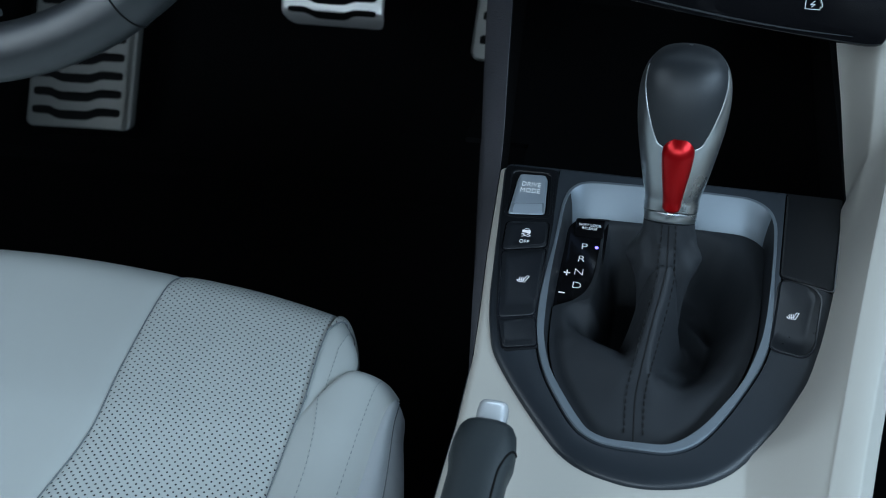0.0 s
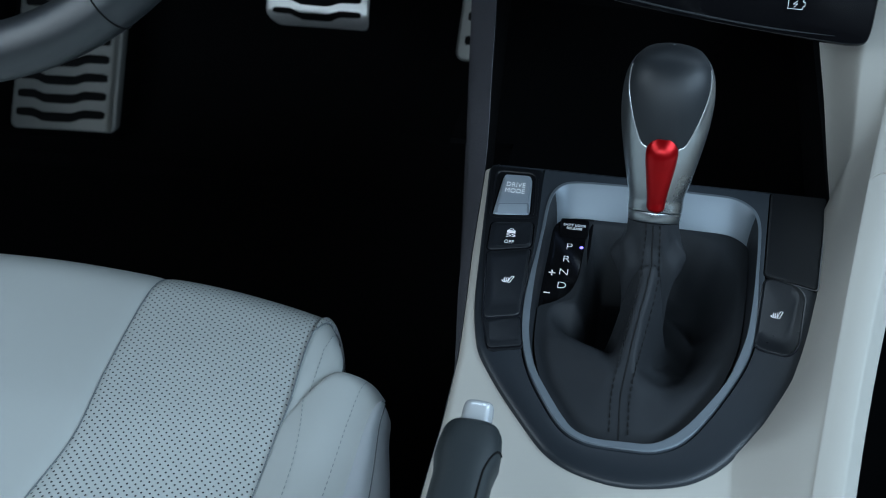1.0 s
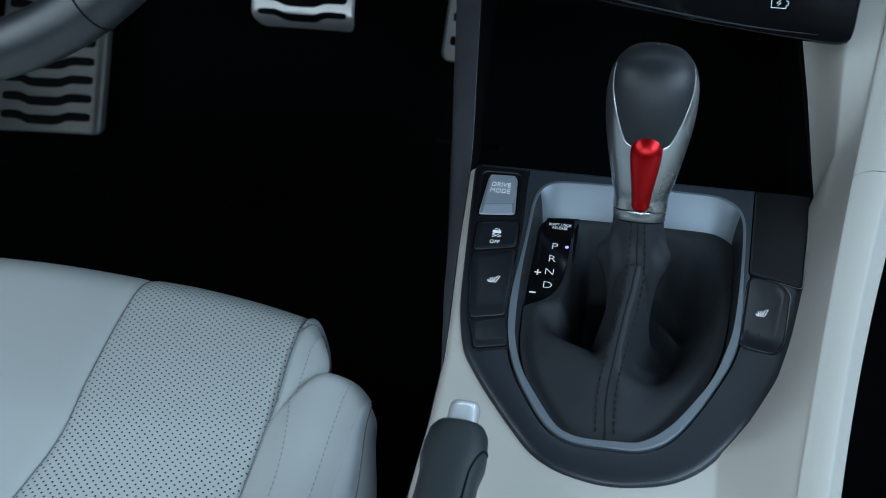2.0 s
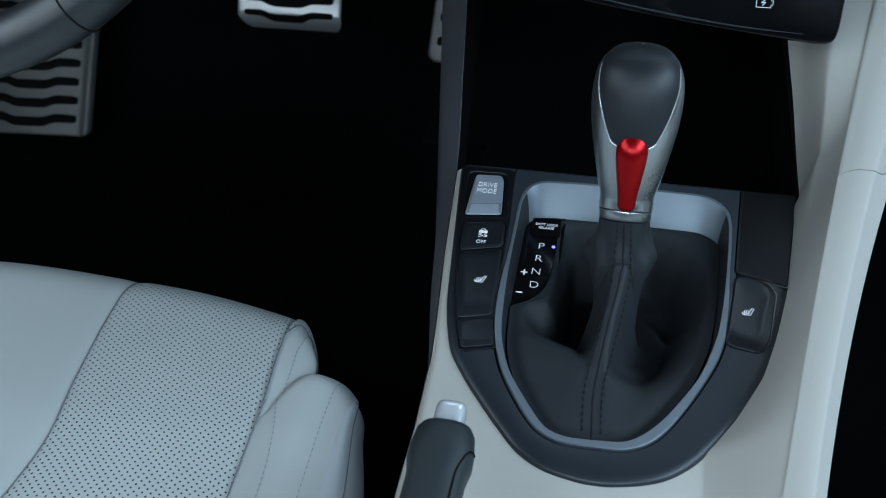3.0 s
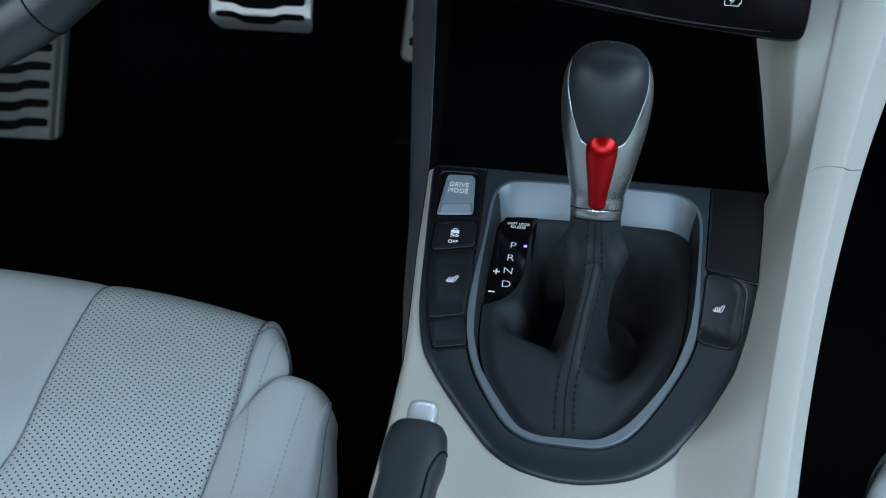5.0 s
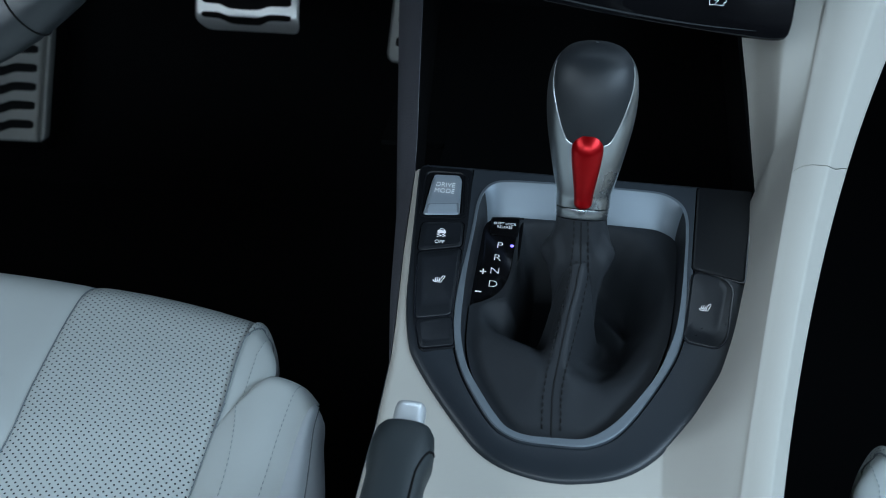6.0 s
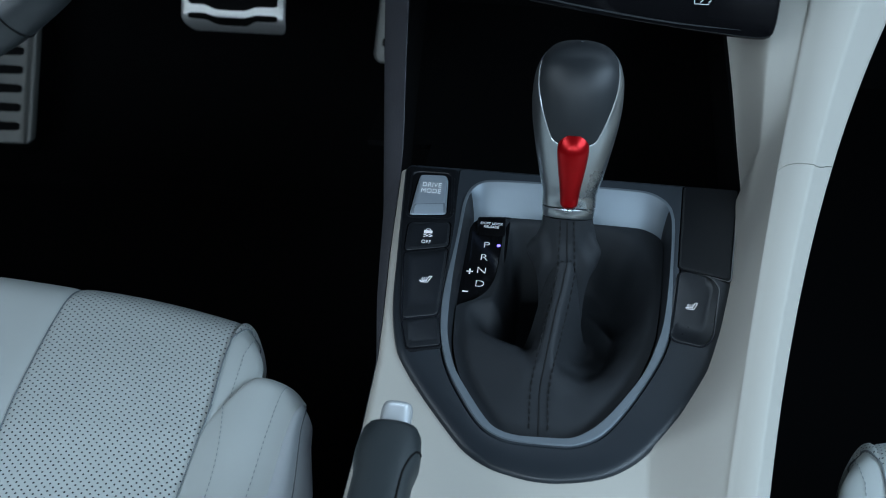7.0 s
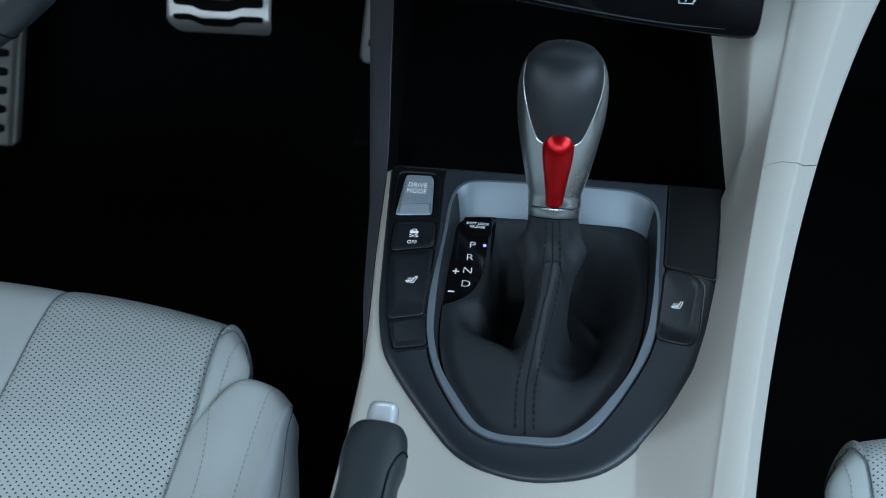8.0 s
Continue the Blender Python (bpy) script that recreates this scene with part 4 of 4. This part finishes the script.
            a = min(1.0, u * 1.5) * math.pi / 2
            tuck = max(0.0, u - 0.67) / 0.33
            return Vector((side * px_(p_in - reach_ * math.sin(a) + 0.028 * tuck), q.y - 0.0055 * smooth01(v * 2 - 0.5) * smooth01(u * 2.2) - 0.013 * u * u * (1 if y > 0 else 0.3),
                           q.z - 0.007 * (1 - math.cos(a)) - 0.035 * tuck))
        def arch(u):
            """Where the gusset's seam runs over the corner, as a share of the gusset's length."""
            return 0.505 + 0.150 * math.sin(math.pi / 2 * min(1.0, u / 0.36)) + 0.17 * max(0.0, (u - 0.36) / 0.34) ** 1.4

        g = part("front_gusset", grid(gusset, 16, 40), LEATHER, root, "plain grey leather gusset", 70)
        solid(g, 0.003)
        bm = bmesh.new()
        stitch_run = [(0.20, 0.02 + 0.36 * k / 20) for k in range(21)] + [(0.20 + 0.46 * k / 24, arch(0.05 + 0.66 * k / 24) - 0.115 + 0.03 * k / 24) for k in range(25)]
        stitches(bm, [gusset(a_, b_) + Vector((0, 0.0003, 0.0005)) for a_, b_ in stitch_run], 0.0020, 0.0018, 0.0003)
        part("stitching", bm, THREAD, g, kind="stuff")
        seam_run = [(0.0, 0.0 + arch(0.0) * k / 30) for k in range(30)] + [(0.72 * k / 30, arch(0.72 * k / 30)) for k in range(31)]
        part("seam", tube([gusset(a_, b_) + Vector((0, 0.0004, 0.0008)) for a_, b_ in seam_run], 0.0005, 6), SEAM, g)

        def corner(u, v):
            """Perforated piece that carries the panel round the front corner, above the gusset's arched seam."""
            u *= 0.66
            b_ = arch(u) + (1.0 - arch(u)) * v
            q = gusset(u, b_)
            lift = 0.0010 * (1 - abs(2 * v - 1) ** 8)
            return q + Vector((0, 0.4 * lift, lift))
        flap = part("corner_panel", grid(corner, 20, 24, uv=lambda u, v: (0.1738 - 0.020 * u, 0.44 + 0.12 * (arch(u) + (1.0 - arch(u)) * v))), LEATHER_HOLES, root, "perforated grey leather panel", 70)
        solid(flap, 0.002)

        def bolster(u, v):
            """u across from the cushion seam over the crest, v from the rear to the rounded nose."""
            tip = -0.0765 + 0.0340 * math.sin(math.pi / 2 * u / 0.45) ** 1.25 if u < 0.45 else -0.0425 - 0.017 * ((u - 0.45) / 0.55) ** 2
            y = -0.46 + (tip + 0.46) * (1 - (1 - v) ** 1.5)
            p = 0.1742 + (0.1300 - 0.1742) * u - 0.0035 * smooth01((v - 0.82) / 0.18) * u ** 3
            hump = 0.010 + 0.022 * smooth01((-0.12 - y) / 0.2)
            z = crown(0.174, y) - 0.001 + hump * math.sin(math.pi * min(1, 0.04 + 0.68 * u)) ** 0.9 - 0.006 * u
            d = tip - y
            if d < 0.020:
                z -= (0.016 - 0.006 * smooth01((u - 0.5) / 0.4) if u > 0.12 else 0.016 * u / 0.12) * (1 - d / 0.020) ** 2.2
            return Vector((side * px_(p), y + dy, z))
        b = part("bolster", grid(bolster, 30, 60), LEATHER, root, "puffed grey leather bolster", 70)
        solid(b, 0.004)
        bm = bmesh.new()
        for inner_row in (True, False):
            run_ = [(0.05 + 0.91 * i / 60) for i in range(61)]
            stitches(bm, [bolster(0.13 + 0.22 * smooth01((0.95 - q) / 0.34) if inner_row else 0.80, q) + Vector((0, 0, 0.0005)) for q in run_], 0.0020, 0.0018, 0.0003)
        part("stitching", bm, THREAD, b, kind="stuff")
        part("seam", tube([bolster(0.0, 0.02 + 0.97 * i / 60) + Vector((0, 0, 0.0008)) for i in range(61)], 0.0004, 6), SEAM, b)

        def flank(u, v):
            """Outer side, hung from the bolster's edge."""
            top = bolster(1.0, v * 0.94)
            out = side * (-1 if inner else 1)
            w = min(1.0, u * 1.7)
            lean = (0.026 - 0.0175 * smooth01(v * 2.6 - 1.6)) * math.sqrt(max(0.0, 1 - max(0.0, (v - 0.92) / 0.08) ** 2))
            puff_ = 0.0016 * math.sin(math.pi * min(1.0, u * 3.4))
            return top + Vector((out * (lean * w ** 0.9 - 0.05 * max(0, u - 0.59)), 0, puff_ - 0.008 * w ** 1.7 - 0.005 * w ** 6 - 0.22 * max(0, u - 0.59)))
        fl = part("side_panel", grid(flank, 30, 50), LEATHER_PALE, root, "pale grey outer side panel", 70)
        solid(fl, 0.003)
        part("seam", tube([flank(0.30, 0.25 + 0.735 * i / 60) + Vector((0, 0, 0.0001)) for i in range(61)], 0.00035, 6), SEAM, fl)

    bm = bmesh.new()
    x0, x1 = sorted((side * 0.17, side * 0.572))
    box(bm, (x0, -0.45 + dy, 0.10), (x1, -0.035 + dy, 0.255), bevel=0.02)
    part("cushion_core", bm, TRIM, root)
    for p in (0.20, 0.54):
        a, b = sorted((side * (p - 0.02), side * (p + 0.02)))
        part("runner", box(bmesh.new(), (a, -0.45 + dy, 0.0), (b, -0.08 + dy, 0.11), bevel=0.004), TRIM, root)
    return root


seat("driver_seat", -1, 0.0, "pale grey leather driver's seat cushion with perforated panels")
passenger = seat("passenger_seat", 1, -0.065, "pale grey leather passenger seat cushion with perforated panels")
passenger.location = (-0.001, 0.015, 0.0)

# ---- dashboard ----
dash = thing("dashboard", "black dashboard with a glossy lower control strip", "dashboard")
FACE_UP = Vector((0, 0.30, 0.954))
FACE_AT = Vector((0.0, 0.122, 0.4425))
face = spline([(-0.128, 0.060, 0), (-0.110, 0.029, 0), (-0.060, 0.0155, 0), (0.0, 0.0060, 0), (0.050, 0.0005, 0), (0.090, -0.0030, 0), (0.107, -0.0036, 0), (0.1135, -0.0016, 0),
               (0.1158, 0.006, 0), (0.1165, 0.020, 0), (0.1178, 0.040, 0), (0.120, 0.085, 0), (0.124, 0.20, 0)], 150)
face = [p.to_2d() for p in face] + [Vector((-0.130, 0.20))]


def on_face(p, out=0.0):
    n = Vector((0, -0.954, 0.30))
    return FACE_AT + Vector((p[0], 0, 0)) + FACE_UP * p[1] + n * out


part("control_strip", loft([[on_face(p, w) for p in lp] for lp, w in ((face, -0.02), (face, -0.002), (inset(face, 0.0008), -0.0004), (inset(face, 0.002), 0.0))],
                           cap_start=False), PIANO, dash, "gloss black lower control strip", 40)
# Highlight along the strip's lower edge, drawn as a thin tapering grey tube.
edge_highlight = spline([(-0.060, 0.0235, 0), (-0.025, 0.0165, 0), (0.020, 0.0100, 0), (0.060, 0.0060, 0), (0.096, 0.0045, 0)], 40)
part("trim_line", tube([on_face((p[0], p[1] - 0.0030), 0.0001) for p in edge_highlight], lambda t: 0.0007 * math.sin(math.pi * min(0.98, max(0.02, t))) ** 0.5, 6), BOOT, dash, "thin grey line drawn for the edge's highlight")
bm = bmesh.new()
m = Matrix.Translation(on_face((0.0722, 0.0176), 0.0003)) @ Matrix.Rotation(radians(72.5), 4, "X")
stroke(bm, [(-0.0042, -0.0028), (0.0040, -0.0028), (0.0040, -0.0012), (0.0050, -0.0012), (0.0050, 0.0012), (0.0040, 0.0012), (0.0040, 0.0028), (-0.0042, 0.0028), (-0.0042, -0.0028)],
       0.00032, m)
stroke(bm, [(0.0008, 0.0018), (-0.0014, -0.0002), (0.0010, 0.0001), (-0.0008, -0.0018)], 0.00032, m)
part("charging_symbol", bm, SOFT_WHITE, dash, smooth=0)


def dash_body(u, v):
    """Dashboard from its underside round the front edge and over the top."""
    x = -0.80 + 1.60 * u
    prof = [(0.88, 0.56), (0.40, 0.52), (0.20, 0.50), (0.155, 0.53), (0.165, 0.62), (0.21, 0.72), (0.34, 0.785), (0.60, 0.80), (0.90, 0.80)]
    k = v * (len(prof) - 1)
    i = min(int(k), len(prof) - 2)
    y = prof[i][0] + (prof[i + 1][0] - prof[i][0]) * (k - i)
    z = prof[i][1] + (prof[i + 1][1] - prof[i][1]) * (k - i)
    y += 0.14 * smooth01((x - 0.125) / 0.03) * smooth01((0.5 - y) / 0.2)
    return Vector((x, y, z))


solid(part("dash_body", grid(dash_body, 80, 32), TRIM, dash, "black dashboard body", 60), 0.01)

# ---- steering wheel ----
wheel = thing("steering_wheel", "black leather steering wheel above the driver's seat", "steering wheel")
W_UP = Vector((0, 0.45, 1.0)).normalized()
W_OUT = Vector((0, -1.0, 0.45)).normalized()
W_C = Vector((-0.372, -0.0455, 0.452)) + W_UP * 0.182
RIM = 0.167


def rim(u, v):
    a, b = 2 * math.pi * u, 2 * math.pi * v
    r = RIM + 0.0150 * math.cos(b)
    return W_C + Vector((1, 0, 0)) * (r * math.sin(a)) - W_UP * (r * math.cos(a)) + W_OUT * (0.0185 * math.sin(b))


bm = grid(rim, 120, 24, True)
bmesh.ops.remove_doubles(bm, verts=bm.verts, dist=1e-6)
part("rim", bm, WHEEL, wheel, "black leather rim", 70)
for ang in (-38, 38):
    a = radians(ang)
    o = W_C + Vector((1, 0, 0)) * (RIM * math.sin(a)) - W_UP * (RIM * math.cos(a))
    ex = Vector((math.sin(a), 0, 0)) - W_UP * math.cos(a)
    part("rim_seam", tube([o + ex * (0.0153 * math.cos(b)) + W_OUT * (0.0188 * math.sin(b)) for b in (2 * math.pi * k / 24 for k in range(25))], 0.0005, 6), RUBBER, wheel)


def spoke(a0, w0, w1, name):
    loops = []
    for i in range(9):
        t = i / 8
        a = radians(a0)
        rr = 0.045 + (RIM - 0.010 - 0.045) * t
        w = w0 + (w1 - w0) * t + 0.010 * max(0, t - 0.75) * 4
        d = Vector((math.sin(a), 0, 0)) - W_UP * math.cos(a)
        sd = Vector((math.cos(a), 0, 0)) + W_UP * math.sin(a)
        o = W_C + d * rr + W_OUT * (0.004 * (1 - t))
        loops.append([o + sd * (w * math.cos(b)) + W_OUT * (0.009 * math.sin(b)) for b in (2 * math.pi * k / 16 for k in range(16))])
    part(name, loft(loops), WHEEL, wheel, "dark lower spoke" if abs(a0) < 40 else "", 60)


spoke(0, 0.020, 0.016, "spoke")
arc_ = [W_C + Vector((1, 0, 0)) * ((RIM - 0.019) * math.sin(q)) - W_UP * ((RIM - 0.019) * math.cos(q)) + W_OUT * 0.010 for q in (radians(-16 + 32 * k / 20) for k in range(21))]
part("spoke_trim", tube(arc_, 0.0022, 8), SATIN, wheel, "satin silver spoke trim")
spoke(84, 0.026, 0.018, "spoke")
spoke(-84, 0.026, 0.018, "spoke")
hub = []
for r, h in ((0.060, -0.03), (0.066, 0.0), (0.062, 0.014), (0.045, 0.022), (0.01, 0.025)):
    hub.append([W_C + Vector((1, 0, 0)) * (r * math.cos(b)) + W_UP * (r * 0.8 * math.sin(b)) + W_OUT * h for b in (2 * math.pi * k / 36 for k in range(36))])
part("hub", loft(hub), TRIM, wheel, "black airbag pad", 50)
part("column", tube([W_C - W_OUT * 0.03, W_C - W_OUT * 0.30], 0.032, 16), TRIM, wheel)

# ---- pedals ----


def wave(t):
    """Stripe height across a pedal, t from -1 to 1: high ends, low middle."""
    return -smooth01((0.62 - abs(t + 0.05)) / 0.34)


def pedal(name, label, at, width, height, up, stripes, skew=0.0, amp=0.0055, arm=True, turn=0.0, bar_h=0.0046, rim_w=0.0, roll=0.0, bow=0.0, dish=0.004, metal=None):
    """A metal pad with wavy rubber inserts. at: middle of the lower edge; up: the pad's rising direction."""
    root = thing(name, label, "pedal", "pedals")
    upv = Vector(up).normalized()
    right = (Matrix.Rotation(radians(turn), 3, "Z") @ Vector((1, 0, 0))).normalized()
    upv = (upv - right * upv.dot(right)).normalized()
    out = right.cross(upv).normalized()
    if out.y > 0:
        out = -out
    o = Vector(at)

    def P(x, y, w=0.0):
        return o + right * (x + skew * y) + upv * y + out * (w - dish * (2 * x / width) ** 2 - (roll * (1 - y / 0.012) ** 2 if y < 0.012 else 0) - bow * (y - 0.030) ** 2)
    def pad(u, v):
        y = height * v
        r = 0.010
        d = min(y, height - y)
        cut = r - math.sqrt(max(0.0, r * r - (r - d) ** 2)) if d < r else 0.0
        lo_, hi_ = -width / 2 + cut, width / 2 + rim_w - cut
        x = lo_ + (hi_ - lo_) * u
        drop = (0.006 * max(0.0, (x - width / 2 - 0.0045) / 0.004) ** 2 - 0.0035 * smooth01((x - width / 2 + 0.005) / 0.009)) if rim_w else 0.0
        near = min(x - lo_, hi_ - x, d)
        drop += 0.0016 * max(0.0, 1 - near / 0.0025) ** 2
        return P(x, y, -drop)
    ease_ = lambda k: 0.5 - 0.5 * math.cos(math.pi * k)
    solid(part("pad", grid(lambda u, v: pad(ease_(u), ease_(v)), 40, 48), metal or BRUSHED, root, "brushed metal pad", 60), 0.006)
    for y0 in stripes:
        y0, half = y0 if isinstance(y0, tuple) else (y0, bar_h)
        n = 28
        secs = []
        for i in range(n + 1):
            t = -1 + 2 * i / n
            x = t * (width / 2 - 0.0075)
            thick = half * (1 - 0.15 * abs(t)) * min(1, (1 - abs(t)) * 30 + 0.7)
            y = y0 + amp * wave(t)
            secs.append([P(x, y + k * thick, w) for k, w in ((-1, -0.002), (-1, 0.0016), (-0.85, 0.0022), (0, 0.0024), (0.85, 0.0022), (1, 0.0016), (1, -0.002))])
        part("rubber_strip", loft(secs), RUBBER, root, "wavy black rubber strip", 40)
    if arm:
        top = P(0, height * 0.6, -0.012)
        part("arm", tube([top, top + Vector((0, 0.03, 0.03)), top + Vector((0.0, 0.08, 0.14)), top + Vector((0, 0.10, 0.30))], 0.009, 10), TRIM, root)
    else:
        bm = bmesh.new()
        base = P(0, 0, -0.012)
        prism = [P(-width / 2 + 0.004, 0.002, -0.008), P(width / 2 - 0.004, 0.002, -0.008), P(width / 2 - 0.004, height - 0.004, -0.008), P(-width / 2 + 0.004, height - 0.004, -0.008)]
        loft([prism, [Vector((p.x, p.y + 0.05, 0.0)) for p in prism]], bm)
        part("block", bm, TRIM, root, smooth=0)
    return root


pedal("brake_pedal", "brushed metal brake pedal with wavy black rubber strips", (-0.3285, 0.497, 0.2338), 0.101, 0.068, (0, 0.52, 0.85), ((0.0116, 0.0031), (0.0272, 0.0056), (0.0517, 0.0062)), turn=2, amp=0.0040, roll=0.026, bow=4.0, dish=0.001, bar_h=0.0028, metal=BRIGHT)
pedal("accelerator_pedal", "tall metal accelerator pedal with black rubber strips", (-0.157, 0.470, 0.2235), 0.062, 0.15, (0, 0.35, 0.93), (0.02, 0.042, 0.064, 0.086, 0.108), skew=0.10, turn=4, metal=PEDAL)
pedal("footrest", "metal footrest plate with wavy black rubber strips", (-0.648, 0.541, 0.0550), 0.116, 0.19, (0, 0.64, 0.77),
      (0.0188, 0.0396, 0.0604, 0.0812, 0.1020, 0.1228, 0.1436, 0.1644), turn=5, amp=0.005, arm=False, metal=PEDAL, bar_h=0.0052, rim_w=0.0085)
